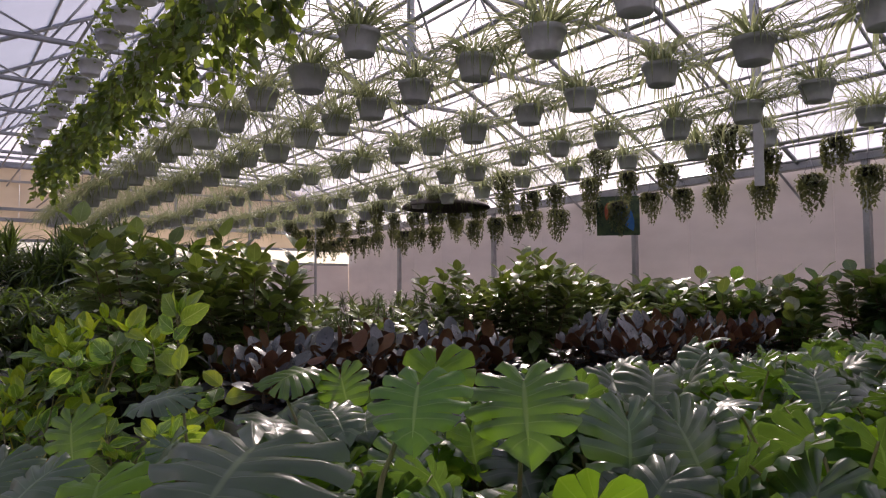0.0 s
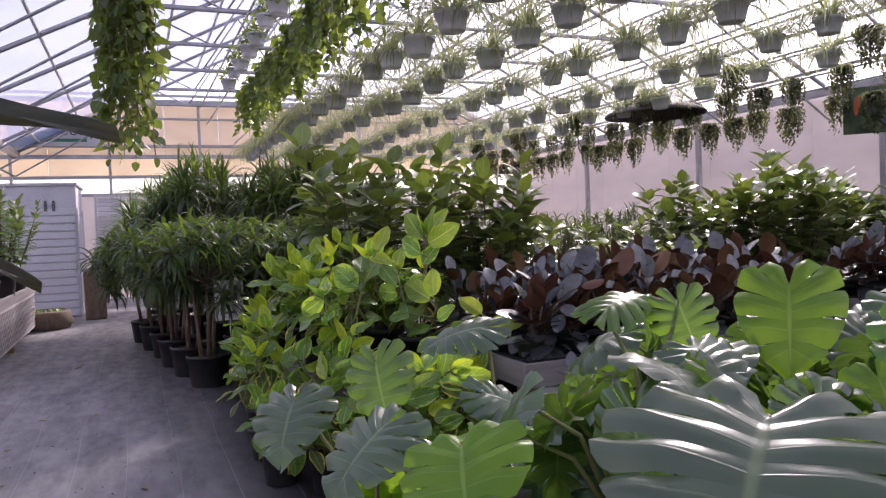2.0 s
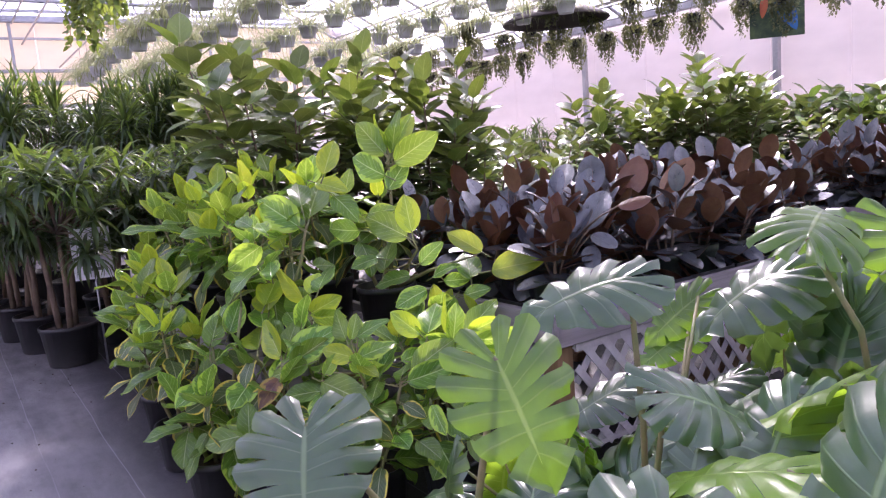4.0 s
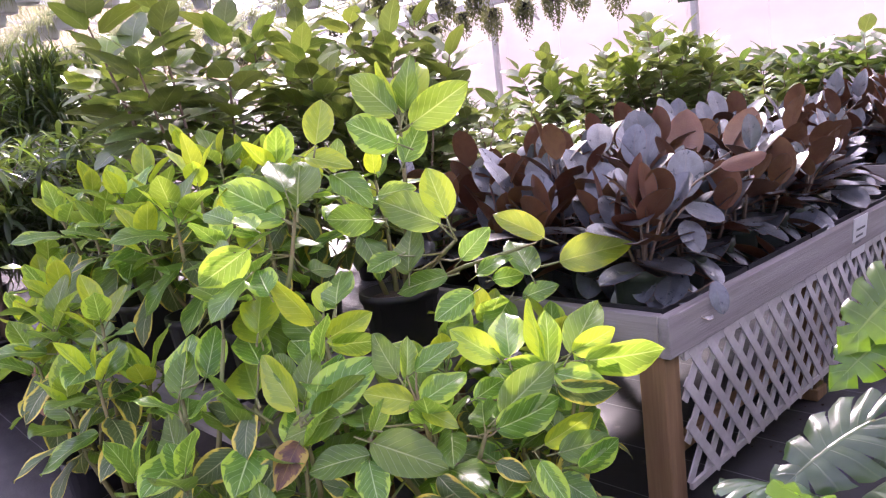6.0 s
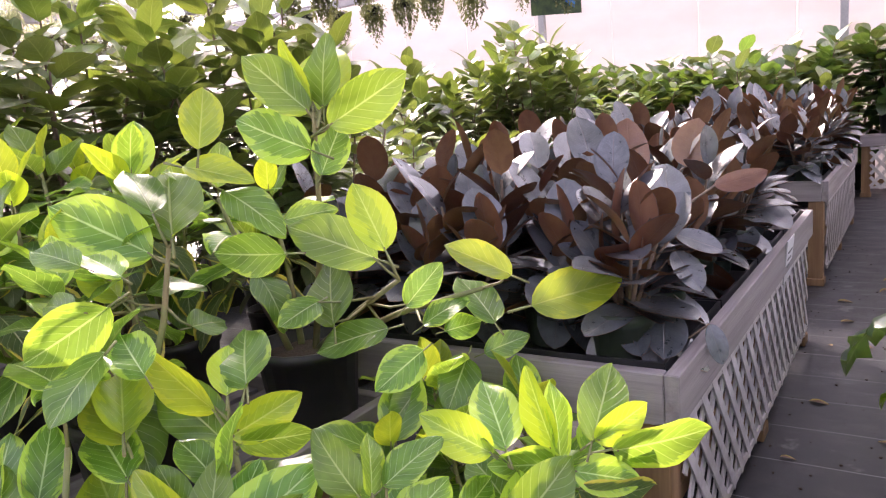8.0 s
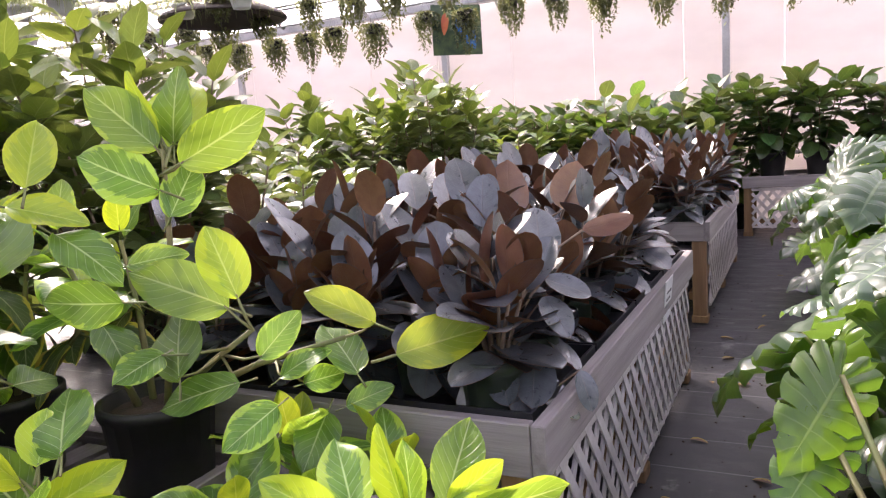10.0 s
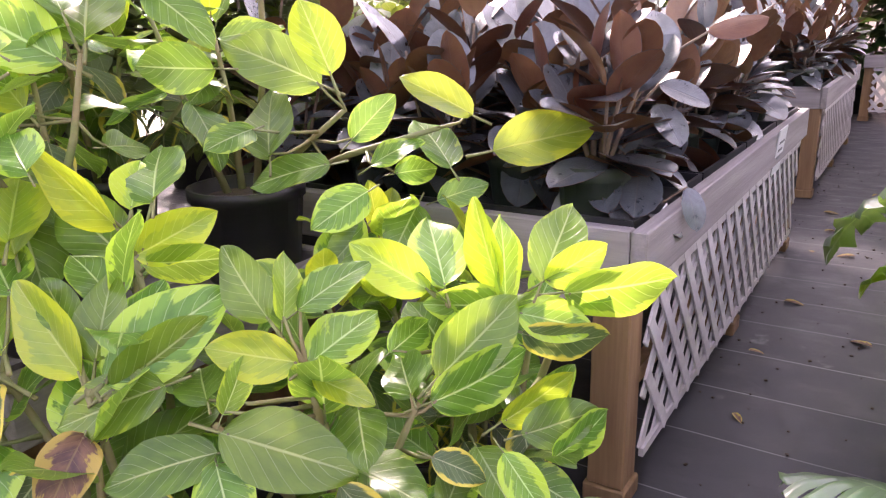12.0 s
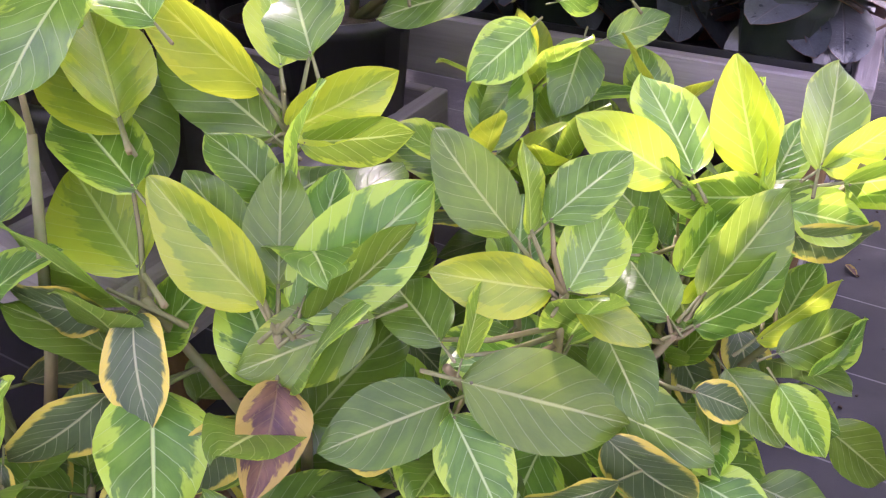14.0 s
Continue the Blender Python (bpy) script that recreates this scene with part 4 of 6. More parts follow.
spray(front_plants[1], (1.335, 5.445, 0.645), (
        ("z", (1.337, 5.443, 0.646), (1.500, 5.437, 0.681), 0.087, 0),
        ("y", (1.331, 5.455, 0.649), (1.266, 5.574, 0.670), 0.078, -47),
        ("y", (1.333, 5.432, 0.632), (1.364, 5.347, 0.597), 0.056, 12),
        ("z", (1.238, 5.521, 0.590), (1.295, 5.520, 0.660), 0.051, 25),
        ("a", (1.233, 5.546, 0.606), (1.310, 5.665, 0.616), 0.084, 0),
        ("a", (1.335, 5.512, 0.702), (1.340, 5.622, 0.802), 0.085, -23),
        ("z", (1.346, 5.495, 0.702), (1.399, 5.524, 0.791), 0.061, 27),
        ("a", (1.364, 5.483, 0.713), (1.460, 5.424, 0.781), 0.075, 8),
        ("z", (1.225, 5.516, 0.570), (1.306, 5.339, 0.518), 0.115, 0),
    ), (0.01, 0.0, 0.18))
spray(front_plants[1], (1.238, 5.542, 0.568), (
        ("a", (1.216, 5.523, 0.524), (1.152, 5.421, 0.471), 0.089, 0),
        ("o", (1.299, 5.363, 0.491), (1.304, 5.240, 0.392), 0.090, 29),
        ("o", (1.284, 5.335, 0.448), (1.205, 5.406, 0.411), 0.064, -24),
        ("z", (1.182, 5.457, 0.427), (1.184, 5.337, 0.409), 0.083, 0),
        ("a", (1.233, 5.358, 0.405), (1.225, 5.252, 0.440), 0.083, 0),
        ("o", (1.166, 5.437, 0.390), (1.098, 5.515, 0.372), 0.060, -24),
    ), (0.01, 0.0, 0.18))
spray(front_plants[1], (1.446, 5.333, 0.551), (
        ("z", (1.487, 5.317, 0.588), (1.622, 5.244, 0.692), 0.106, 21),
        ("b", (1.464, 5.315, 0.558), (1.589, 5.193, 0.607), 0.103, 31),
        ("a", (1.452, 5.342, 0.567), (1.534, 5.435, 0.601), 0.080, 0),
        ("z", (1.398, 5.254, 0.424), (1.514, 5.283, 0.442), 0.073, 0),
        ("a", (1.372, 5.262, 0.400), (1.352, 5.163, 0.404), 0.080, 0),
        ("a", (1.412, 5.192, 0.388), (1.426, 5.081, 0.365), 0.080, 0),
        ("z", (1.488, 5.202, 0.492), (1.477, 5.123, 0.410), 0.065, 0),
        ("o", (1.426, 5.292, 0.491), (1.459, 5.208, 0.461), 0.054, 28),
        ("a", (1.399, 5.407, 0.557), (1.315, 5.328, 0.535), 0.080, 0),
    ), (0.01, 0.0, 0.18))
spray(front_plants[2], (1.597, 5.369, 0.682), (
        ("z", (1.601, 5.372, 0.694), (1.722, 5.484, 0.783), 0.104, 0),
        ("y", (1.583, 5.392, 0.690), (1.533, 5.512, 0.768), 0.087, -41),
        ("y", (1.653, 5.297, 0.682), (1.680, 5.365, 0.826), 0.092, -43),
        ("z", (1.652, 5.286, 0.665), (1.708, 5.312, 0.801), 0.085, 25),
        ("z", (1.654, 5.281, 0.661), (1.569, 5.392, 0.665), 0.080, -41),
        ("z", (1.546, 5.357, 0.574), (1.633, 5.311, 0.665), 0.076, 27),
        ("a", (1.508, 5.424, 0.599), (1.623, 5.413, 0.623), 0.068, 0),
        ("a", (1.521, 5.366, 0.541), (1.596, 5.486, 0.572), 0.090, 0),
    ), (0.01, 0.0, 0.18))
spray(front_plants[2], (1.717, 5.181, 0.705), (
        ("z", (1.678, 5.230, 0.703), (1.826, 5.238, 0.809), 0.097, 0),
        ("z", (1.693, 5.197, 0.683), (1.816, 5.042, 0.687), 0.113, 49),
        ("z", (1.633, 5.256, 0.659), (1.703, 5.144, 0.627), 0.078, 41),
        ("o", (1.627, 5.241, 0.627), (1.707, 5.108, 0.583), 0.092, 49),
        ("y", (1.681, 5.227, 0.703), (1.765, 5.153, 0.752), 0.069, 44),
        ("y", (1.505, 5.340, 0.546), (1.592, 5.263, 0.595), 0.072, 34),
        ("y", (1.556, 5.241, 0.498), (1.652, 5.160, 0.559), 0.080, 31),
        ("a", (1.568, 5.211, 0.478), (1.661, 5.111, 0.506), 0.080, 42),
        ("z", (1.518, 5.267, 0.466), (1.460, 5.176, 0.429), 0.079, 0),
        ("a", (1.544, 5.204, 0.426), (1.560, 5.100, 0.385), 0.075, 0),
        ("z", (1.578, 5.124, 0.373), (1.615, 5.013, 0.285), 0.083, 30),
        ("b", (1.585, 5.163, 0.442), (1.673, 5.087, 0.494), 0.073, 25),
    ), (0.01, 0.0, 0.18))
spray(front_plants[3], (1.340, 5.830, 0.755), (
        ("y", (1.231, 6.001, 0.759), (1.309, 6.179, 0.836), 0.134, 0),
        ("y", (1.352, 5.837, 0.833), (1.440, 5.919, 0.896), 0.085, 0),
        ("y", (1.335, 5.854, 0.803), (1.275, 5.993, 0.941), 0.117, -44),
        ("y", (1.340, 5.830, 0.754), (1.425, 5.719, 0.822), 0.089, 30),
        ("a", (1.330, 5.843, 0.750), (1.333, 6.029, 0.853), 0.117, 0),
        ("a", (1.375, 5.806, 0.845), (1.487, 5.932, 0.935), 0.117, 0),
        ("z", (1.346, 5.816, 0.742), (1.424, 5.694, 0.741), 0.082, 39),
    ), (0.01, 0.0, 0.18))
spray(front_plants[4], (1.020, 6.120, 0.660), (
        ("a", (1.021, 6.122, 0.664), (1.126, 6.236, 0.796), 0.112, 0),
        ("a", (1.078, 6.067, 0.686), (1.159, 6.106, 0.819), 0.092, 21),
        ("a", (0.949, 6.020, 0.487), (0.978, 6.193, 0.590), 0.112, 0),
        ("z", (0.936, 6.021, 0.472), (0.919, 6.175, 0.468), 0.074, 0),
        ("y", (1.051, 6.130, 0.707), (1.087, 6.173, 0.787), 0.056, -42),
        ("b", (1.016, 6.123, 0.657), (1.093, 6.138, 0.637), 0.060, 0),
    ), (0.01, 0.0, 0.18))
spray(front_plants[4], (1.12, 6.0, 0.8), (
        ("a", (1.197, 5.986, 1.117), (1.175, 6.118, 1.158), 0.069, 0),
        ("z", (1.232, 5.923, 1.092), (1.255, 6.071, 1.133), 0.074, 0),
        ("z", (1.209, 5.942, 1.041), (1.104, 6.073, 0.946), 0.110, -34),
        ("a", (1.187, 5.948, 0.959), (1.053, 5.938, 0.890), 0.119, 0),
        ("a", (1.219, 5.884, 0.914), (1.266, 6.032, 0.979), 0.089, 0),
        ("b", (1.176, 5.992, 1.040), (1.166, 6.118, 1.054), 0.059, 0),
        ("z", (1.134, 6.013, 0.907), (1.155, 6.218, 0.938), 0.099, 0),
    ), (0.01, 0.0, 0.18))
PLAT = 0.55
bench(1.16, 5.98, 0.88, 2.6, PLAT, "low weathered timber platform holding the ficus plants", front=False)
RAISED = (
    ((1.87, 6.13), ((1.98, 6.32, 1.12), (1.78, 6.3, 1.15))),
    ((1.38, 6.2), ((1.30, 6.26, 1.0), (1.5, 6.34, 1.05), (1.26, 6.1, 0.9))),
    ((1.78, 6.6), ((1.7, 6.55, 1.2), (1.9, 6.6, 1.1), (1.82, 6.75, 1.15), (1.98, 6.4, 0.98))),
    ((1.36, 6.62), ((1.3, 6.6, 1.1), (1.45, 6.7, 1.2), (1.24, 6.75, 1.0), (1.42, 6.45, 1.02))),
    ((1.74, 7.05), ((1.7, 7.0, 1.25), (1.88, 7.1, 1.2), (1.65, 7.2, 1.3), (1.95, 6.95, 1.1))),
    ((1.36, 7.1), ((1.3, 7.05, 1.15), (1.45, 7.2, 1.2), (1.25, 7.2, 1.05), (1.4, 6.95, 1.1))),
    ((1.36, 7.6), ((1.24, 7.68, 1.08), (1.4, 7.7, 1.15), (1.3, 7.5, 1.05), (1.5, 7.55, 1.1))),
)
raised_plants = []
for i, ((x, y), tips) in enumerate(RAISED):
    near = i < 2
    ob = ficus(120 + i, 1.0, pot_r=0.14, pot_h=0.24, leaves=8 if near else 12, size=1.0 if near else 1.2, young=0.1 if near else 0.34, tips=[(a - x, b - y, c - PLAT + 0.05) for a, b, c in tips])
    ob.matrix_basis = Matrix.Translation((x, y, PLAT - 0.04))
    raised_plants.append(ob)
spray(raised_plants[0], (1.865, 6.000, 1.360), (
        ("y", (1.875, 5.986, 1.366), (2.051, 6.081, 1.539), 0.139, 0),
        ("z", (1.859, 6.009, 1.362), (1.799, 6.155, 1.518), 0.126, -42),
        ("y", (1.867, 6.004, 1.382), (1.852, 6.079, 1.538), 0.099, -50),
        ("z", (1.878, 5.967, 1.324), (2.005, 5.806, 1.432), 0.132, 40),
        ("b", (1.844, 6.001, 1.266), (1.747, 6.186, 1.364), 0.132, -43),
        ("a", (1.879, 5.980, 1.366), (1.913, 5.992, 1.558), 0.111, -16),
        ("a", (1.843, 5.981, 1.203), (1.948, 5.980, 1.335), 0.097, 0),
        ("z", (1.771, 6.060, 1.101), (1.847, 5.949, 1.125), 0.078, 29),
    ), (0.01, -0.02, 0.21))
spray(raised_plants[0], (1.830, 5.760, 0.950), (
        ("y", (1.827, 5.789, 1.021), (1.871, 5.900, 1.177), 0.113, 0),
        ("z", (1.813, 5.805, 1.003), (1.717, 5.987, 1.104), 0.131, -35),
        ("a", (1.726, 5.890, 0.855), (1.835, 5.993, 1.005), 0.126, 0),
        ("a", (1.793, 5.781, 0.839), (1.692, 5.930, 0.813), 0.104, -13),
        ("a", (1.720, 5.920, 0.916), (1.595, 5.924, 0.904), 0.086, 0),
        ("a", (1.827, 5.709, 0.780), (1.686, 5.738, 0.738), 0.100, 0),
        ("b", (1.826, 5.745, 0.887), (1.892, 5.675, 0.985), 0.078, 0),
        ("a", (1.808, 5.712, 0.702), (1.706, 5.724, 0.645), 0.080, 0),
    ), (0.01, -0.02, 0.21))
spray(raised_plants[0], (1.980, 5.620, 0.900), (
        ("y", (2.023, 5.562, 0.926), (1.954, 5.697, 1.012), 0.100, 0),
        ("a", (1.979, 5.593, 0.815), (2.058, 5.729, 0.924), 0.117, 0),
        ("y", (2.034, 5.519, 0.848), (2.158, 5.340, 0.892), 0.126, 42),
        ("a", (1.950, 5.614, 0.743), (2.017, 5.522, 0.781), 0.068, 0),
        ("a", (1.927, 5.649, 0.739), (1.794, 5.627, 0.665), 0.103, 0),
        ("b", (1.884, 5.744, 0.822), (1.954, 5.659, 0.895), 0.075, 0),
        ("a", (1.910, 5.697, 0.804), (2.012, 5.644, 0.808), 0.069, 0),
    ), (0.01, -0.02, 0.21))
spray(raised_plants[1], (1.520, 6.180, 1.080), (
        ("z", (1.529, 6.173, 1.101), (1.679, 6.359, 1.265), 0.167, 0),
        ("y", (1.602, 6.125, 1.297), (1.701, 6.198, 1.441), 0.103, 0),
        ("y", (1.574, 6.156, 1.262), (1.653, 6.019, 1.219), 0.093, 21),
        ("z", (1.498, 6.210, 1.067), (1.390, 6.425, 1.205), 0.159, -42),
        ("b", (1.614, 6.073, 1.198), (1.632, 5.908, 1.120), 0.103, 0),
        ("b", (1.660, 5.949, 1.043), (1.561, 6.106, 1.051), 0.106, -38),
        ("a", (1.516, 6.212, 1.161), (1.583, 6.378, 1.282), 0.109, 0),
        ("y", (1.438, 6.272, 0.972), (1.454, 6.437, 1.081), 0.103, 0),
        ("a", (1.510, 6.134, 0.896), (1.629, 6.142, 0.889), 0.090, 0),
        ("b", (1.416, 6.298, 0.949), (1.277, 6.479, 0.840), 0.144, -41),
    ), (0.01, -0.02, 0.21))
tall_leaf = leaf(0.25, 0.14, 5, 3, 0.25, 0.15, 0.9, 0.02, False, 0.035)
tall = [shrub(150 + i, 2.1, 1.5, tall_leaf, [L_BUSH, L_BUSH_NEW], 420, 0.2, 0.34, "tall_ficus", "tall bushy green ficus shrub in a black pot", "plant", "tall ficus shrubs", 0.25, 12, (-55, 50)) for i in range(3)]
spread(tall, [(2.15, 7.9, 0, 1.02), (2.95, 7.3, 0, 0.97), (2.75, 8.4, 0, 1.0), (6.9, 7.8, 0, 0.96), (6.1, 8.3, 0, 0.9), (7.8, 8.1, 0, 0.9), (6.9, 8.6, 0, 0.9)], scale=(0.97, 1.03))
small_leaf = leaf(0.17, 0.09, 4, 3, 0.25, 0.15, 0.95, 0, False, 0.025)
small = [shrub(170 + i, 1.5, 1.0, small_leaf, [L_BUSH, L_BUSH_NEW], 380, 0.16, 0.3, "ficus_shrub", "leafy green ficus shrub in a black pot", "plant", "ficus shrubs", 0.25, 10, (-50, 45)) for i in range(3)]
spread(small, [(3.4, 7.9, 0), (3.9, 8.5, 0), (4.7, 8.1, 0, 0.95), (5.4, 8.5, 0), (8.6, 8.6, 0), (8.5, 7.4, 0), (3.2, 9.3, 0), (7.2, 9.8, 0, 1.05), (8.3, 9.7, 0, 1.05), (9.2, 9.2, 0), (3.2, 7.2, 0, 0.9), (4.1, 7.4, 0, 0.85), (5.0, 7.3, 0, 0.85)], scale=(0.92, 1.05))
fid_leaf = leaf(0.26, 0.17, 5, 3, 0.25, 0.12, 1.15, 0.03, False, 0.03)
fiddle = [shrub(190 + i, 1.08, 0.8, fid_leaf, [L_DARK, L_BUSH], 150, 0.15, 0.28, "fiddle_leaf_plant", "dark green fiddle-leaf plant with broad leaves", "plant", "fiddle-leaf plants along the wall", 0.1, 7, (-45, 50)) for i in range(3)]
spread(fiddle, [(10.15, y, TOP - 0.036) for y in (1.5, 2.1, 2.7, 3.3, 3.9, 4.5, 5.0)], scale=(0.95, 1.08))
spread([shrub(196 + i, 1.72, 1.0, fid_leaf, [L_DARK, L_BUSH], 240, 0.18, 0.3, "fiddle_leaf_plant", "tall dark green fiddle-leaf plant with broad leaves", "plant", "fiddle-leaf plants along the wall", 0.2, 9, (-45, 50)) for i in range(2)], [(9.4 + 0.45 * (k % 2), 5.9 + 0.5 * k, 0) for k in range(8)] + [(9.15, 5.75, 0, 0.95), (10.45, 5.45, 0), (8.9, 6.5, 0, 0.95), (8.95, 7.2, 0, 0.95)], scale=(0.95, 1.05))

# two rubber plants at the corner of the bench: base, then the leaves (t: face to the aisle, u: underside to the aisle)
CORNER_RUBBER = (
    ("t", (2.359, 5.265, 0.991), (2.512, 5.320, 1.144), 0.117, 0),
    ("t", (2.294, 5.309, 0.816), (2.420, 5.359, 0.962), 0.109, 0),
    ("t", (2.350, 5.257, 0.926), (2.278, 5.176, 0.852), 0.080, 0),
    ("t", (2.295, 5.302, 0.802), (2.178, 5.384, 0.716), 0.090, 0),
    ("t", (2.307, 5.277, 0.785), (2.159, 5.233, 0.715), 0.114, 0),
    ("t", (2.359, 5.258, 0.969), (2.387, 5.146, 0.930), 0.073, 0),
    ("t", (2.360, 5.177, 0.733), (2.335, 5.138, 0.640), 0.061, 0),
    ("t", (2.336, 5.309, 1.016), (2.370, 5.417, 1.063), 0.073, 0),
    ("u", (2.436, 5.175, 1.082), (2.511, 5.065, 1.101), 0.070, 0),
)
INNER_RUBBER = (
    ("t", (2.665, 5.892, 1.012), (2.717, 6.074, 1.125), 0.118, 0),
    ("t", (2.734, 5.761, 0.944), (2.790, 5.860, 0.983), 0.095, 0),
    ("u", (2.897, 5.548, 1.064), (3.110, 5.634, 1.227), 0.149, 0),
    ("t", (2.787, 5.734, 1.109), (2.962, 5.786, 1.233), 0.114, 0),
    ("u", (2.607, 5.972, 0.982), (2.652, 6.150, 1.094), 0.114, 0),
    ("t", (2.737, 5.815, 1.117), (2.869, 5.903, 1.245), 0.105, 0),
    ("u", (2.998, 5.395, 1.078), (3.217, 5.410, 1.208), 0.134, 0),
    ("t", (2.840, 5.636, 1.063), (3.004, 5.704, 1.186), 0.114, 0),
)
for (x, y), leaves in (((2.27, 5.36), CORNER_RUBBER), ((2.85, 5.6), INNER_RUBBER)):
    ob = rubber_plant(60)
    ob.matrix_basis = Matrix.Translation((x, y, ZB))
    for kind, base, tip, width, roll in leaves:
        lay_leaf(ob, RUB_LEAVES[0], (0.20, 0.122), base, tip, width, roll + (180 if kind == "u" else 0), 0.02)
        b = Vector(base) - Vector((x, y, ZB))
        part("petiole", tube([(b.x * 0.3, b.y * 0.3, max(0.1, b.z - 0.12)), (b.x * 0.7, b.y * 0.7, b.z - 0.04), b], [0.006, 0.004, 0.003], 5), M_BARK, ob)

# ---- monstera plants on their bench beside the walk ----
MON = [mesh_of("leaf", monstera_leaf(L, c, s, d, fo, i), L_MON) for i, (L, c, s, d, fo) in enumerate(((0.42, 7, 0.75, 0.55, 0.10), (0.36, 6, 0.55, 0.8, 0.22), (0.30, 5, 0.40, 0.5, 0.15), (0.40, 7, 0.65, 0.95, 0.15)))]
MON_YOUNG = [mesh_of("leaf", monstera_leaf(L, c, s, d, fo, 20 + i), L_MON_YOUNG) for i, (L, c, s, d, fo) in enumerate(((0.30, 5, 0.12, 0.4, 0.15), (0.34, 6, 0.22, 0.6, 0.1)))]


def monstera(seed, height, count=7, reach=0.32):
    r = random.Random(seed)
    root = thing("monstera_plant", "glossy green split-leaf monstera in a black pot", "plant", "monstera plants")
    pot_parts(root, 0.13, 0.24, M_POT)
    stems = Geo()
    for i in range(count):
        a = i * 137.5 + r.uniform(-25, 25)
        h = height * r.uniform(0.68, 1.0) * (1 - 0.25 * (i / count))
        rad = reach * r.uniform(0.35, 1.0)
        tip = Vector((rad * math.sin(radians(a)), rad * math.cos(radians(a)), h))
        b = Vector((0.02 * math.sin(radians(a)), 0.02 * math.cos(radians(a)), 0.2))
        mid = b.lerp(tip, 0.55) + Vector((0, 0, 0.1 * h)) - Vector((tip.x, tip.y, 0)) * 0.15
        stems.add(tube([b, mid, tip], [0.009, 0.007, 0.005], 6))
        young = r.random() < 0.28
        me = r.choice(MON_YOUNG if young else MON)
        m = aim(*tip, a + r.uniform(-30, 30), r.uniform(-70, 2) if not young else r.uniform(-76, -5), r.uniform(-22, 22)) @ Matrix.Scale(r.uniform(0.62, 0.95), 4)
        part("leaf", me, None, root, m=m)
    part("stem", stems.tpl(), M_TWIG, root)
    return root


MT = 0.42
for bx in (1.3, 3.8, 6.3):
    bench(bx, 0.9, 2.44, 3.4, MT, "low weathered timber bench under the monstera plants", "plant benches", front=False)
mons = [monstera(300 + i, 0.72, 11, 0.36) for i in range(6)]
field = [p for p in grid(1.35, 8.6, 1.15, 4.35, 0.5, 0.5, MT - 0.036, 0.05) if min(math.dist(p[:2], q) for q in ((1.86, 3.88), (2.52, 4.0), (1.45, 2.72), (2.1, 2.8), (1.45, 4.22))) > 0.3]
spread(mons, [(*p, 0.9 if p[0] < 2.6 else 1.0) for p in field], scale=(0.9, 1.1))
MON_SIZE = {}
for kind, mat, dims in (("M", L_MON, (0.42, 6, 0.65, 0.55, 0.14)), ("K", L_MON_MID, (0.36, 6, 0.85, 0.55, 0.10)), ("Y", L_MON_YOUNG, (0.36, 5, 0.3, 0.4, 0.10))):
    me = mesh_of("leaf", monstera_leaf(*dims, 50), mat)
    MON_SIZE[kind] = (me, (dims[0], 2 * max(v.co.x for v in me.vertices)))
# plants at the edge of the walk: base, then their high leaves
EDGE_MONSTERAS = (
    ((0.98, 3.60, 0.0), (
        ("Y", (0.908, 3.374, 0.932), (0.824, 3.193, 0.851), 0.322, 0),
        ("M", (0.819, 3.650, 0.929), (0.630, 3.568, 0.845), 0.276, 0),
    )),
    ((0.98, 4.30, 0.0), (
        ("M", (0.760, 4.560, 0.814), (0.640, 4.360, 0.700), 0.320, 0),
        ("K", (0.940, 4.110, 1.010), (0.905, 3.950, 0.860), 0.235, 0),
    )),
    ((1.45, 4.22, 0.0), (
        ("M", (1.387, 4.200, 1.068), (1.165, 4.305, 1.045), 0.225, -20),
        ("M", (1.280, 4.026, 0.877), (1.466, 3.932, 0.819), 0.216, 27),
    )),
    ((1.86, 3.88, MT - 0.036), (
        ("K", (1.755, 4.010, 1.113), (1.992, 4.078, 1.210), 0.246, 0),
        ("K", (2.026, 3.940, 1.131), (1.992, 3.798, 0.973), 0.251, 0),
        ("M", (1.817, 3.638, 1.031), (1.787, 3.438, 0.992), 0.274, 0),
    )),
    ((2.52, 4.0, MT - 0.036), (
        ("Y", (2.552, 3.925, 1.158), (2.349, 3.745, 0.903), 0.402, 0),
    )),
    ((1.45, 2.72, MT - 0.036), (
        ("M", (1.147, 2.712, 1.119), (0.903, 2.547, 1.044), 0.545, 0),
        ("K", (1.650, 2.727, 1.237), (1.531, 2.606, 1.121), 0.315, 0),
    )),
    ((1.78, 4.42, 0.0), (
        ("M", (1.760, 4.560, 0.640), (1.580, 4.690, 0.560), 0.190, 0),
        ("K", (2.160, 4.600, 0.830), (1.990, 4.680, 0.720), 0.170, 0),
        ("K", (2.130, 4.620, 0.720), (1.960, 4.690, 0.640), 0.150, 0),
    )),
    ((2.1, 2.8, MT - 0.036), (
        ("K", (2.071, 2.737, 1.215), (1.927, 2.565, 1.061), 0.420, 0),
    )),
)
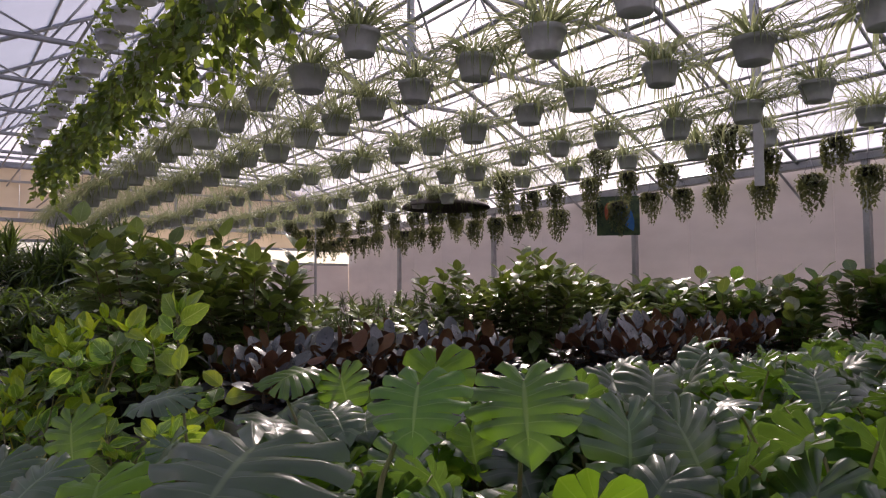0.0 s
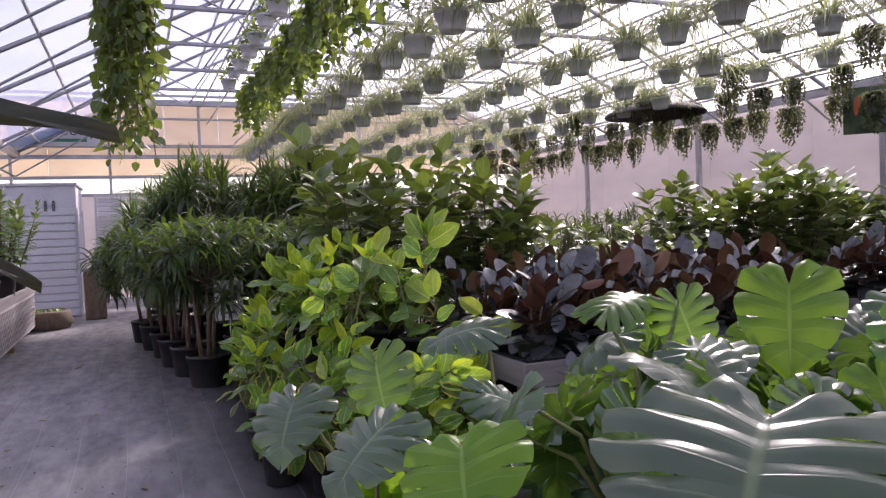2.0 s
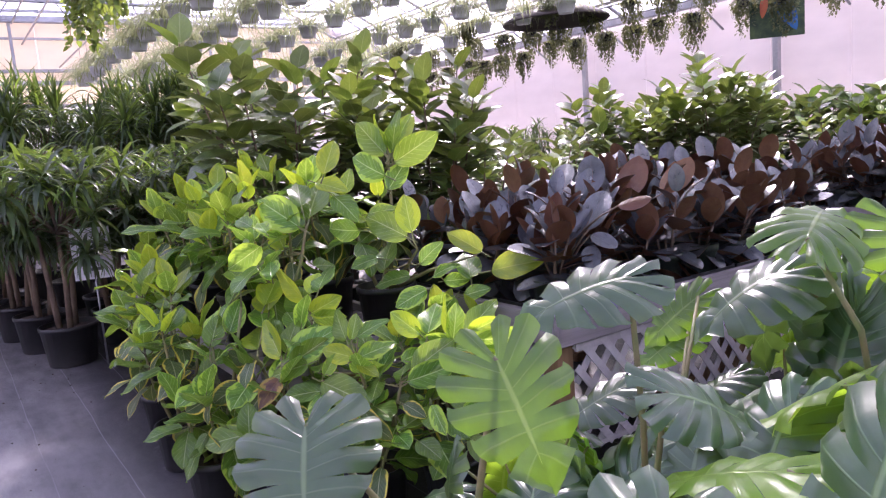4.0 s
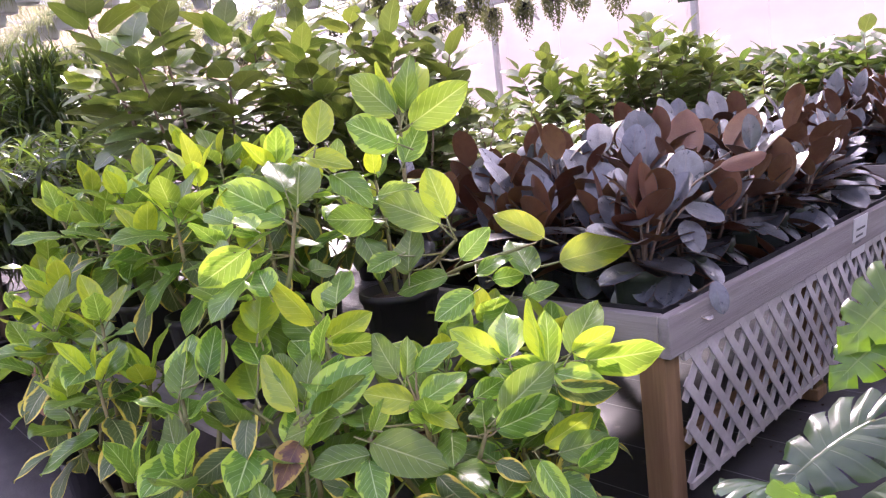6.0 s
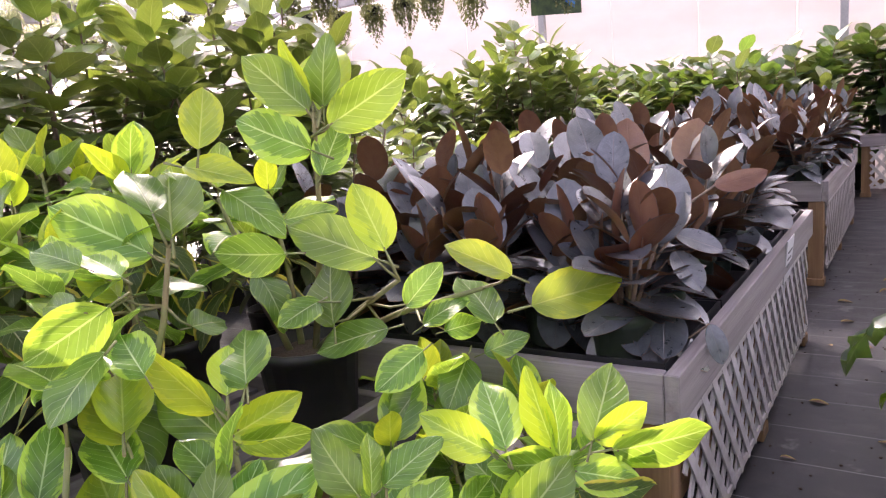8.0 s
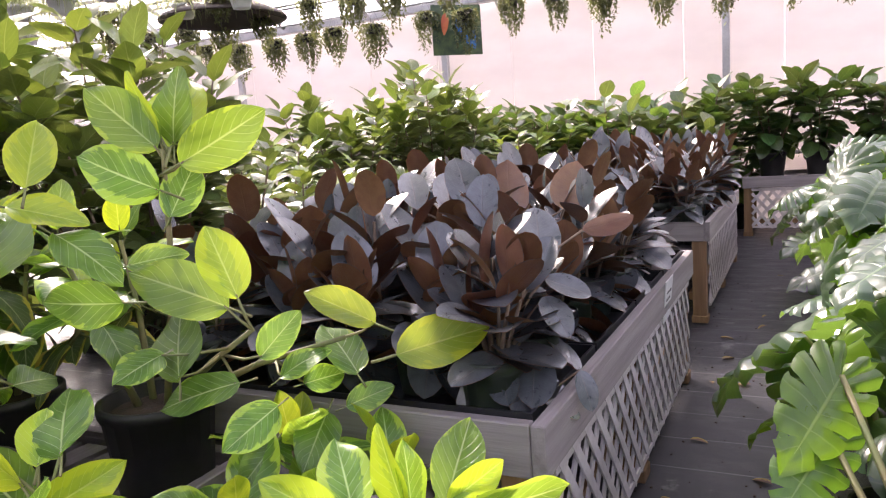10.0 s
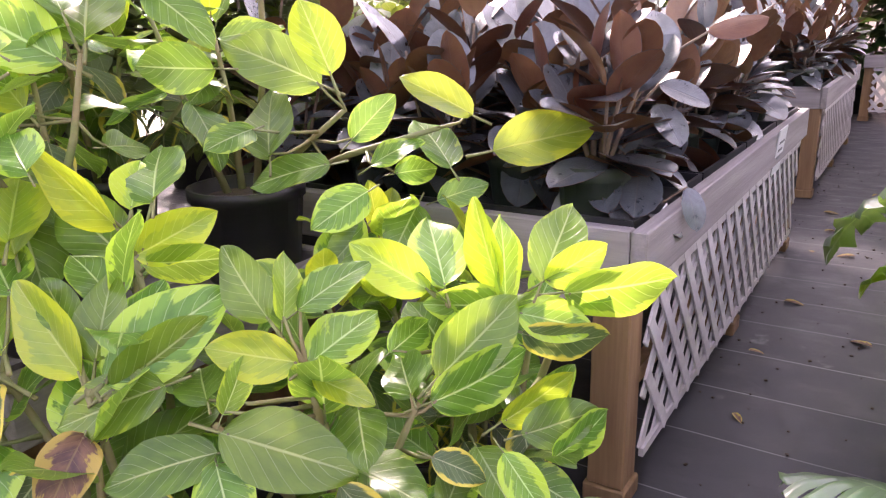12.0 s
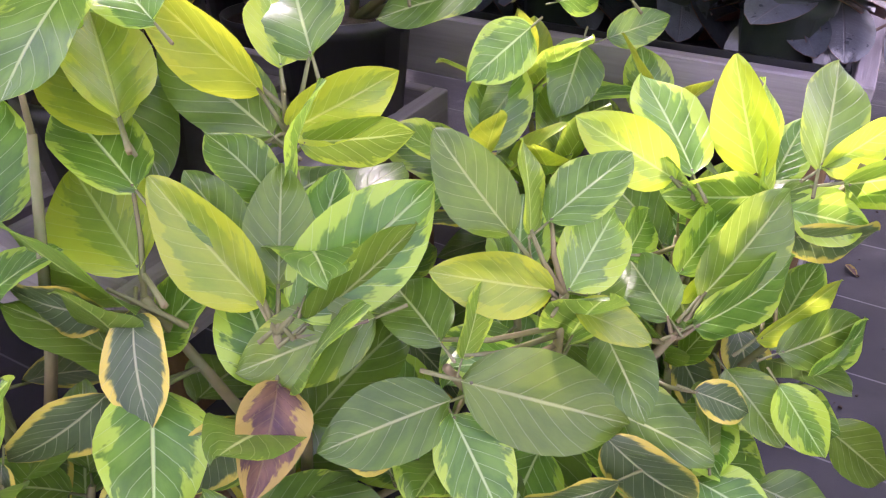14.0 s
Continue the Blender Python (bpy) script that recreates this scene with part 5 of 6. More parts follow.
for i, (at, leaves) in enumerate(EDGE_MONSTERAS):
    ob = monstera(350 + i, 0.58 if at[2] < 0.1 else 0.45, 6, 0.26)
    ob.matrix_basis = Matrix.Translation(at)
    for kind, base, tip, width, roll in leaves:
        me, size = MON_SIZE[kind]
        lay_leaf(ob, me, size, base, tip, width, roll * 0.3, face=Vector((-0.22, -0.2, 0.95)) if kind == "M" else AISLE)
        b = Vector(base) - Vector(at)
        part("stem", tube([(0.0, 0.01, 0.2), (b.x * 0.35, b.y * 0.35, 0.2 + (b.z - 0.2) * 0.6), b], [0.009, 0.008, 0.006], 6), M_TWIG, ob)
floor_mons = [monstera(330 + i, 0.82, 9, 0.30) for i in range(4)]
spread(floor_mons, [(1.0, 2.2, 0), (1.05, 2.85, 0, 0.92), (1.05, 3.25, 0, 0.8), (1.42, 4.62, 0, 0.75), (1.85, 4.3, 0, 0.85), (0.95, 1.65, 0), (2.2, 4.32, 0, 0.9), (2.85, 4.42, 0, 1.0), (3.4, 4.32, 0, 1.05), (4.0, 4.26, 0, 1.05), (4.6, 4.24, 0, 1.05), (5.3, 4.26, 0, 1.05), (6.0, 4.4, 0, 1.15), (6.9, 4.4, 0, 1.15)], scale=(0.96, 1.04))

# ---- lance-leaved trees in pots along the aisle ----
def lance_tree(seed, stem=0.85, crown=0.75, n=150, L=0.30, W=0.022, heads=7, stems_n=3, rad=0.26, label="", name="lance_leaf_tree", up=(70, -50), new_by=0.15):
    r = random.Random(seed)
    root = thing(name, label or "dark narrow-leaved tree with bare stems in a black pot", "plant", "narrow-leaved trees along the aisle")
    pot_parts(root, 0.2, 0.30, M_POT)
    st, g = Geo(), Geo()
    bl = [blade(L, W, 0.5, 1.6, 5), blade(L * 0.85, W, 0.2, 1.3, 5), blade(L * 1.1, W, 0.8, 2.2, 5)]
    tips = []
    for s in range(stems_n):
        a = 2 * math.pi * s / stems_n + r.uniform(-0.4, 0.4)
        b = Vector((0.06 * math.cos(a), 0.06 * math.sin(a), 0.26))
        t = Vector((0.12 * math.cos(a), 0.12 * math.sin(a), stem))
        st.add(tube([b, b.lerp(t, 0.5) + Vector((r.uniform(-0.02, 0.02), r.uniform(-0.02, 0.02), 0)), t], [0.024, 0.02, 0.016], 7))
        for h in range(heads):
            c = a + r.uniform(-1.6, 1.6)
            tip = t + Vector((rad * r.uniform(0.2, 1.0) * math.cos(c), rad * r.uniform(0.2, 1.0) * math.sin(c), crown * (h + r.random()) / heads - 0.12 * r.random()))
            st.add(tube([t, t.lerp(tip, 0.6) + Vector((0, 0, 0.05)), tip], [0.01, 0.007, 0.005], 5))
            tips.append(tip)
    per = max(6, n // len(tips))
    for tip in tips:
        for i in range(per):
            m = aim(tip.x, tip.y, tip.z - 0.10 * r.random(), i * 137.5 + r.uniform(-20, 20), up[1] + (up[0] - up[1]) * (i / per) + r.uniform(-15, 15), r.uniform(-20, 20)) @ Matrix.Scale(r.uniform(0.75, 1.15), 4)
            g.add(r.choice(bl), m, 1 if r.random() < new_by and tip.z > stem + crown * 0.6 else 0)
    part("stem", st.tpl(), M_BARK, root)
    part("foliage", g.tpl(), [L_LANCE, L_LANCE_NEW], root)
    return root


trees = [lance_tree(400 + i, 0.98, 0.58, 1150, 0.27, 0.037, 16, 3, 0.54, new_by=0.28, up=(38, -82)) for i in range(3)]
spread(trees, [(0.83, 9.1, 0), (2.0, 9.3, 0, 0.97), (0.72, 9.75, 0), (0.62, 10.4, 0), (1.3, 10.2, 0), (1.25, 9.55, 0), (0.55, 11.1, 0), (0.45, 11.8, 0), (1.2, 11.6, 0), (0.33, 12.6, 0), (2.1, 9.9, 0), (2.0, 11.0, 0)], scale=(0.96, 1.05))
yucca = [lance_tree(420 + i, 1.45, 0.75, 660, 0.50, 0.032, 3, 3, 0.5, "tall spiky-leaved dracaena in a black pot", "dracaena_tree", (84, -62), 0.2) for i in range(2)]
spread(yucca, [(0.6, 13.2, 0), (1.1, 12.6, 0, 1.05), (1.7, 12.2, 0), (2.3, 12.4, 0, 1.05), (2.9, 11.8, 0), (0.9, 14.0, 0), (1.8, 13.4, 0, 1.05), (3.5, 12.6, 0, 1.0), (2.6, 13.6, 0, 1.08), (0.55, 14.6, 0, 0.8)], scale=(0.95, 1.05))


fine = [lance_tree(430 + i, 0.6, 0.95, 1000, 0.17, 0.02, 12, 4, 0.45, "dark fine-leaved bushy shrub in a black pot", "fine_leaf_shrub", (60, -70), 0.1) for i in range(2)]
spread(fine, [(4.2, 9.3, 0), (4.9, 9.5, 0), (5.6, 9.6, 0), (6.3, 9.9, 0), (5.0, 10.3, 0), (5.8, 10.5, 0), (6.6, 10.8, 0), (4.2, 10.4, 0), (7.1, 10.6, 0, 1.05)], scale=(0.95, 1.06))


def palm(seed, height, fronds=11, L=0.9):
    r = random.Random(seed)
    root = thing("palm_tree", "slender feather-leaved palm in a black pot", "plant", "palms near the end wall")
    pot_parts(root, 0.2, 0.32, M_POT)
    part("trunk", tube([(0, 0, 0.28), (0.02, 0, height * 0.5), (0, 0.02, height)], [0.035, 0.03, 0.022], 8), M_BARK, root)
    lf = blade(0.24, 0.016, 0.1, 0.8, 3)
    for i in range(fronds):
        g = Geo()
        pts, y, z, a = [], 0, 0, radians(r.uniform(35, 80))
        for k in range(10):
            pts.append((0, y, z))
            y += math.cos(a) * L / 9
            z += math.sin(a) * L / 9
            a -= 0.2
        g.add(tube(pts, [0.008 - 0.0006 * k for k in range(10)], 4))
        for k in range(2, 30):
            t = k / 30 * 9
            p = Vector(pts[int(t)]).lerp(Vector(pts[min(9, int(t) + 1)]), t % 1)
            for sgn in (-1, 1):
                g.add(lf, aim(*p, sgn * 62, r.uniform(-25, -5)) @ Matrix.Scale(1.15 - 0.6 * abs(k / 30 - 0.4), 4))
        part("frond", g.tpl(), L_LANCE, root, m=aim(0, 0, height, i * 360 / fronds + r.uniform(-15, 15), 0))
    return root


spread([palm(440, 1.7), palm(441, 1.95)], [(1.7, 14.8, 0), (0.6, 15.6, 0), (3.2, 15.2, 0)], scale=(0.97, 1.03))


# ---- hanging baskets ----
def basket(seed, r0=0.128, h=0.155, kind="spider", drop=0.57, long_by=1.0):
    """Origin at the hook; pot, three wires and the plant hang below."""
    r = random.Random(seed)
    words = {"spider": "pale grey hanging pot with an arching spider plant", "vine": "pale grey hanging pot with trailing green vines", "tail": "hanging pot with a dense trailing donkey-tail plant", "ivy": "pale grey hanging pot with a small leafy plant"}[kind]
    root = thing("hanging_basket", words, "hanging basket", "hanging baskets under the roof")
    base = -drop - h / 2
    g = Geo().add(pot_tpl(r0, h, 0.74, 0.018, 18), Matrix.Translation((0, 0, base)))
    pot_mat = M_POT_PALE if kind != "tail" else M_POT
    if kind != "tail":
        part("pot", g.tpl(), pot_mat, root)
    else:
        part("pot", Geo().add(pot_tpl(0.09, 0.11, 0.74, 0.012, 12), Matrix.Translation((0, 0, base + 0.06))).tpl(), pot_mat, root)
    rr = r0 if kind != "tail" else 0.09
    top = Vector((0, 0, -0.16))
    part("hook", tube([(0, 0, 0.0), (0, 0, -0.16)], 0.004, 5), M_WIRE, root)
    for k in range(3):
        a = 2.1 * k
        part("wire", tube([top, (rr * math.cos(a), rr * math.sin(a), base + h - 0.01)], 0.0025, 4), M_WIRE, root)
    f = Geo()
    zt = base + h - 0.02
    if kind == "spider":
        bl = [blade(0.40, 0.018, 0.9, 2.4), blade(0.55, 0.019, 0.7, 2.6), blade(0.32, 0.018, 1.2, 1.6), blade(0.62, 0.019, 0.65, 3.0), blade(0.5, 0.019, 0.4, 2.2), blade(0.58, 0.019, 0.5, 2.7), blade(0.55, 0.019, 0.3, 2.4)]
        for i in range(150):
            a = r.uniform(0, 360)
            rad = r0 * 0.6 * r.random()
            f.add(r.choice(bl), aim(rad * math.sin(radians(a)), rad * math.cos(radians(a)), zt, a + r.uniform(-40, 40), r.uniform(-14, 10), 0) @ Matrix.Scale(r.uniform(0.6, 1.15), 4))
        part("foliage", f.tpl(), L_SPIDER, root)
    elif kind == "ivy":
        lf = leaf(0.07, 0.05, 3, 3, 0.2, 0.1, 0.8)
        for i in range(150):
            a, rad = r.uniform(0, 360), r0 * 1.3 * r.random()
            f.add(lf, aim(rad * math.sin(radians(a)), rad * math.cos(radians(a)), zt + r.uniform(-0.05, 0.24) * (1 - rad), a, r.uniform(-40, 50), r.uniform(-30, 30)) @ Matrix.Scale(r.uniform(0.6, 1.2), 4))
        part("foliage", f.tpl(), L_VINE, root)
    elif kind == "vine":
        lf = leaf(0.095 if long_by < 2 else 0.08, 0.075 if long_by < 2 else 0.062, 4, 3, 0.25, 0.12, 0.75, 0, False, 0.02)
        st = Geo()
        for s in range(26 if long_by < 2 else 46):
            a = r.uniform(0, 2 * math.pi)
            L = r.uniform(0.15, 0.62) * long_by
            out = 1.2 if long_by < 2 else r.uniform(0.5, 1.0)
            pts = [Vector((0.5 * r0 * math.cos(a), 0.5 * r0 * math.sin(a), zt)), Vector((r0 * out * math.cos(a), r0 * out * math.sin(a), zt + 0.02))]
            n = int(L / 0.05)
            for k in range(n):
                w = pts[-1]
                pts.append(w + Vector((r.uniform(-0.014, 0.014), r.uniform(-0.014, 0.014), -0.05)))
            st.add(tube(pts, 0.003, 4))
            for p in pts[1:]:
                f.add(lf, aim(*p, math.degrees(math.pi / 2 - a) + r.uniform(-80, 80), r.uniform(-75, 5), r.uniform(-40, 40)) @ Matrix.Scale(r.uniform(0.55, 1.15), 4))
        part("stem", st.tpl(), M_TWIG, root)
        part("foliage", f.tpl(), L_VINE, root)
    else:
        lf = leaf(0.05, 0.03, 2, 3, 0.2, 0.1, 0.9)
        for s in range(60):
            a = r.uniform(0, 2 * math.pi)
            rad = 0.15 * math.sqrt(r.random())
            L = r.uniform(0.2, 0.62) * (1.0 - 0.4 * rad / 0.15)
            n = int(L / 0.018)
            for k in range(n):
                t = k / n
                q = rad * (0.9 + 0.5 * math.sin(min(1.0, t * 2.2) * 1.6)) * (1 - 0.35 * t)
                f.add(lf, aim(q * math.cos(a), q * math.sin(a), zt + 0.04 - L * t, r.uniform(0, 360), r.uniform(-70, 10)) @ Matrix.Scale(r.uniform(0.7, 1.25), 4))
        part("foliage", f.tpl(), L_TAIL, root)
    return root


def hang(x, y0, y1, step, jit=0.1):
    n = int((y1 - y0) / step)
    return [(x, y0 + k * step + rng.uniform(-jit, jit), ROWS_Z[x]) for k in range(n)]


spiders = [basket(500 + i) for i in range(4)]
ivies = [basket(510 + i, 0.125, 0.16, "ivy", 0.5) for i in range(2)]
vines = [basket(520 + i, 0.13, 0.17, "vine", 0.55) for i in range(3)]
long_vines = [basket(525, 0.11, 0.15, "vine", 1.0, 2.7)]
tails = [basket(530 + i, 0.14, 0.17, "tail", 0.45) for i in range(3)]
spread(spiders, hang(2.6, 4.9, 19, 0.72) + hang(3.45, 2.6, 19, 0.7) + hang(4.65, 2.75, 19.5, 0.7) + hang(6.0, 2.2, 19.5, 0.72) + hang(7.2, 3.0, 19.5, 0.9), scale=(0.95, 1.08))
spread(ivies, hang(1.85, 6.2, 16, 0.78), scale=(0.9, 1.05))
spread(vines, hang(1.98, 4.4, 14, 0.52), scale=(0.95, 1.1))
spread(long_vines, [(0.27, 6.2, 4.46), (0.24, 6.42, 4.46)], scale=(1.0, 1.02))
spread(tails, hang(7.2, 3.45, 19.5, 1.8) + hang(8.3, 3.4, 19.5, 0.68) + hang(9.1, 3.6, 19.8, 0.6), scale=(0.9, 1.12))


# ---- other things of the place ----
def shade_lamp(x, y, z, r):
    root = thing("conical_pendant", "wide shallow conical dark brown shade hanging from the roof", "lamp shade", m=Matrix.Translation((x, y, z)))
    part("cone", lathe([(0.03, 0.30), (r * 0.5, 0.19), (r * 0.96, 0.03), (r, 0.0), (r, -0.02), (r * 0.95, 0.012), (r * 0.5, 0.17), (0.001, 0.28)], 28), M_SHADE, root)
    part("cap", lathe([(0.001, 0.27), (0.05, 0.265), (0.06, 0.2)], 12), M_STEEL, root)
    part("rod", tube([(0, 0, 0.26), (0, 0, CHORD - z)], 0.012, 6), M_STEEL, root)
    for k in range(8):
        a = k * math.pi / 4
        part("rib", tube([(0.05 * math.cos(a), 0.05 * math.sin(a), 0.2), (r * 0.5 * math.cos(a), r * 0.5 * math.sin(a), 0.105), (r * 0.97 * math.cos(a), r * 0.97 * math.sin(a), -0.004)], 0.006, 4), M_SHADE, root)


shade_lamp(7.65, 10.9, 2.98, 0.75)

banner = thing("parrot_banner", "hanging printed banner with blue and green shapes", "banner", m=Matrix.Translation((9.35, 8.62, 2.42)) @ Matrix.Rotation(radians(-47), 4, "Z"))
M_PRINT_BG = surface("print_foliage", (0.02, 0.05, 0.03), (0.08, 0.13, 0.05), 9.0, 0.6, 0.0, 30.0, 0.0)
M_PRINT_BLUE = surface("print_blue", (0.02, 0.13, 0.42), (0.05, 0.22, 0.5), 6.0, 0.6, 0.0, 30.0, 0.0)
M_PRINT_RED = surface("print_red", (0.4, 0.08, 0.04), (0.5, 0.16, 0.05), 6.0, 0.6, 0.0, 30.0, 0.0)
part("cloth", box(-0.33, 0.33, 0, 0.008, 0, 0.62), M_PRINT_BG, banner, smooth=False)
part("blue_shape", leaf(0.50, 0.22, 6, 3, 0, 0, 0.9), M_PRINT_BLUE, banner, m=Matrix.Translation((0.02, -0.014, 0.52)) @ Matrix.Rotation(radians(-90), 4, "X") @ Matrix.Rotation(radians(-25), 4, "Z"))
part("red_shape", leaf(0.28, 0.1, 6, 3, 0, 0, 0.9), M_PRINT_RED, banner, m=Matrix.Translation((-0.14, -0.008, 0.52)) @ Matrix.Rotation(radians(-90), 4, "X") @ Matrix.Rotation(radians(8), 4, "Z"))
for sx in (-0.3, 0.3):
    part("cord", tube([(sx, 0.004, 0.61), (sx, 0.004, CHORD - 2.42 - 0.03)], 0.003, 4), M_WIRE, banner)

shed = thing("storage_shed", "white metal-sided shed with ribbed panels near the end wall", "shed")
SX0, SX1, SY0, SY1, SH = -1.95, -0.72, 16.9, 18.6, 2.42
part("body", box(SX0, SX1, SY0, SY1, 0, SH, bevel=0.01), M_PAINT, shed, smooth=False)
slat = mesh_of("siding", box(SX0 + 0.03, SX1 - 0.03, SY0 - 0.03, SY0 - 0.002, 0, 0.122, bevel=0.008), M_PAINT, False)
for k in range(14):
    part("siding", slat, None, shed, m=Matrix.Translation((0, 0, 0.03 + 0.142 * k)))
slat = mesh_of("siding", box(SX1 + 0.002, SX1 + 0.016, SY0 + 0.03, SY1 - 0.03, 0, 0.135, bevel=0.005), M_PAINT, False)
for k in range(14):
    part("siding", slat, None, shed, m=Matrix.Translation((0, 0, 0.03 + 0.142 * k)))
part("top_trim", box(SX0 - 0.03, SX1 + 0.03, SY0 - 0.04, SY1 + 0.03, SH, SH + 0.05, bevel=0.006), M_PAINT, shed, smooth=False)
for sx in (0.0, 0.13):
    part("sign_figure", join(lathe([(0.001, 0.2), (0.02, 0.19), (0.02, 0.165), (0.001, 0.155)], 8), box(-0.028, 0.028, -0.004, 0.004, 0.0, 0.15)), M_INK, shed, m=Matrix.Translation((SX1 - 0.5 + sx, SY0 - 0.03, 1.95)), smooth=False)
for k in range(6):
    part("writing_bar", box(0, 0.06, -0.004, 0.0, 0, 0.05), M_INK, shed, m=Matrix.Translation((SX1 - 0.52 + k * 0.085, SY0 - 0.003, 1.66 + 0.012 * (k % 2))), smooth=False)

# louvred shutter beside the shed
shutter = thing("louvre_shutter", "beige louvred shutter against the end wall", "shutter")
part("frame", join(box(-0.55, 0.35, 19.9, 19.96, 1.1, 1.16), box(-0.55, 0.35, 19.9, 19.96, 2.34, 2.4), box(-0.55, -0.5, 19.9, 19.96, 1.16, 2.34), box(0.3, 0.35, 19.9, 19.96, 1.16, 2.34)), M_PAINT, shutter, smooth=False)
sl = mesh_of("slat", box(-0.49, 0.29, -0.01, 0.012, -0.05, 0.05), M_PAINT, False)
for k in range(11):
    part("slat", sl, None, shutter, m=Matrix.Translation((0, 19.93, 1.22 + 0.105 * k)) @ Matrix.Rotation(radians(-35), 4, "X"))
for sx in (-0.52, 0.32):
    part("leg", box(sx - 0.02, sx + 0.02, 19.92, 19.95, 0, 1.1), M_PAINT, shutter, smooth=False)


def price_sign(x, y, top, w=0.2, h=0.27, turn=0.0):
    root = thing("plant_sign", "white plant sign with printed lines on a metal stake", "sign", m=Matrix.Translation((x, y, 0)) @ Matrix.Rotation(radians(turn), 4, "Z"))
    part("stake", tube([(0, 0.01, 0), (0, 0.01, top - 0.05)], 0.008, 6), M_STEEL, root)
    part("card", box(-w / 2, w / 2, -0.004, 0.0, top - h, top), M_CARD, root, smooth=False)
    for k, (a, b) in enumerate(((-0.4, 0.38), (-0.3, 0.28), (-0.16, 0.18), (-0.24, 0.2))):
        part("line", box(a * w, b * w, -0.006, -0.0045, top - h * (0.3 + 0.18 * k), top - h * (0.24 + 0.18 * k)), M_INK, root, smooth=False)


price_sign(1.02, 8.85, 1.0, 0.26, 0.37, -12)
tag = thing("bench_tag", "white paper tag stapled to the bench board", "sign", m=Matrix.Translation((3.72, BY - 0.004, TOP - 0.02)))
part("card", box(-0.09, 0.09, -0.004, 0.0, -0.15, 0.03), M_CARD, tag, m=Matrix.Rotation(radians(6), 4, "X"), smooth=False)
for k in range(3):
    part("line", box(-0.05, 0.06 - 0.02 * k, -0.0055, -0.0045, -0.03 - 0.03 * k, -0.02 - 0.03 * k), M_INK, tag, m=Matrix.Rotation(radians(6), 4, "X"), smooth=False)

# left side of the aisle: bench with lattice, shrubs, banana plant, log planter
bench(0, 0, 4.6, 1.2, 0.75, "weathered timber bench with lattice at the aisle", m=Matrix.Translation((-1.24, 10.4, 0)) @ Matrix.Rotation(radians(90), 4, "Z"))
cit = leaf(0.12, 0.055, 4, 3, 0.2, 0.15, 0.95, 0, False, 0.015)
spread([shrub(600 + i, 1.2, 0.95, cit, [L_DARK, L_BUSH], 260, 0.15, 0.26, "leafy_shrub", "dense dark green leafy shrub in a dark pot", "plant", "shrubs on the aisle bench", 0.2, 8) for i in range(2)], [(-1.38 - 0.3 * (k % 2), 10.6 + 0.55 * k, 0.714, 1.12) for k in range(8)], scale=(0.9, 1.1))


def banana(x, y):
    root = thing("banana_plant", "banana plant with drooping torn dark leaves", "plant", m=Matrix.Translation((x, y, 0)))
    pot_parts(root, 0.22, 0.32, M_POT)
    part("stem", tube([(0, 0, 0.28), (0.02, 0, 1.0), (0, 0.03, 1.9)], [0.07, 0.055, 0.04], 10), M_TWIG, root)
    r = random.Random(5)
    for i, (a, p, L, W, d) in enumerate(((92, 10, 1.78, 0.44, 0.18), (88, -10, 1.5, 0.30, 0.22), (200, 30, 1.1, 0.34, 0.6), (300, 20, 1.1, 0.34, 0.7), (150, 35, 1.0, 0.3, 0.5))):
        part("leaf", leaf(L, W, 18, 7, d, 0.75, 0.8, 0.12, False, 0.08), L_BANANA, root, m=aim(0, 0, 1.85 - 0.12 * i, a, p, (38, 30, -10, 10, 0)[i]))


banana(-1.6, 5.6)
log = thing("log_planter", "rough dark bark log planter with small plants", "planter", m=Matrix.Translation((-1.15, 15.2, 0)))
part("log", lathe([(0.001, 0.0), (0.36, 0.01), (0.40, 0.12), (0.37, 0.27), (0.33, 0.3), (0.30, 0.24), (0.001, 0.22)], 22), M_BARK, log)
g = Geo()
for i in range(60):
    g.add(leaf(0.1, 0.05, 3, 3, 0.2, 0.1, 0.9), aim(rng.uniform(-0.25, 0.25), rng.uniform(-0.25, 0.25), 0.24, rng.uniform(0, 360), rng.uniform(10, 80)))
part("foliage", g.tpl(), L_DARK, log)
stump = thing("bark_stump", "upright dark bark stump beside the log planter", "stump", m=Matrix.Translation((-1.6, 14.75, 0)))
part("trunk", lathe([(0.001, 0.0), (0.17, 0.0), (0.15, 0.2), (0.16, 0.45), (0.13, 0.5), (0.001, 0.49)], 16), M_BARK, stump)
post = thing("wooden_post", "square brown wooden post by the shed corner", "post", m=Matrix.Translation((-0.45, 16.2, 0)))
part("shaft", box(-0.17, 0.17, -0.17, 0.17, 0, 0.85, bevel=0.02), M_BARK, post, smooth=False)
part("cap", box(-0.19, 0.19, -0.19, 0.19, 0.85, 0.9, bevel=0.01), M_PLANK, post, smooth=False)


def plastic_strip(x, y, z0, w=0.07):
    root = thing("hanging_strip", "narrow white plastic strip hanging from the roof", "strip", m=Matrix.Translation((x, y, z0)))
    part("sheet", box(-w / 2, w / 2, -0.004, 0.004, 0, CHORD - z0, bevel=0.002), M_PAINT, root, m=Matrix.Rotation(radians(-35), 4, "Z"), smooth=False)
    part("clip", box(-0.02, 0.02, -0.01, 0.01, CHORD - z0 - 0.03, CHORD - z0 + 0.05), M_STEEL, root, smooth=False)


plastic_strip(4.05, 6.45, 3.16)
plastic_strip(6.42, 4.475, 2.44, 0.09)


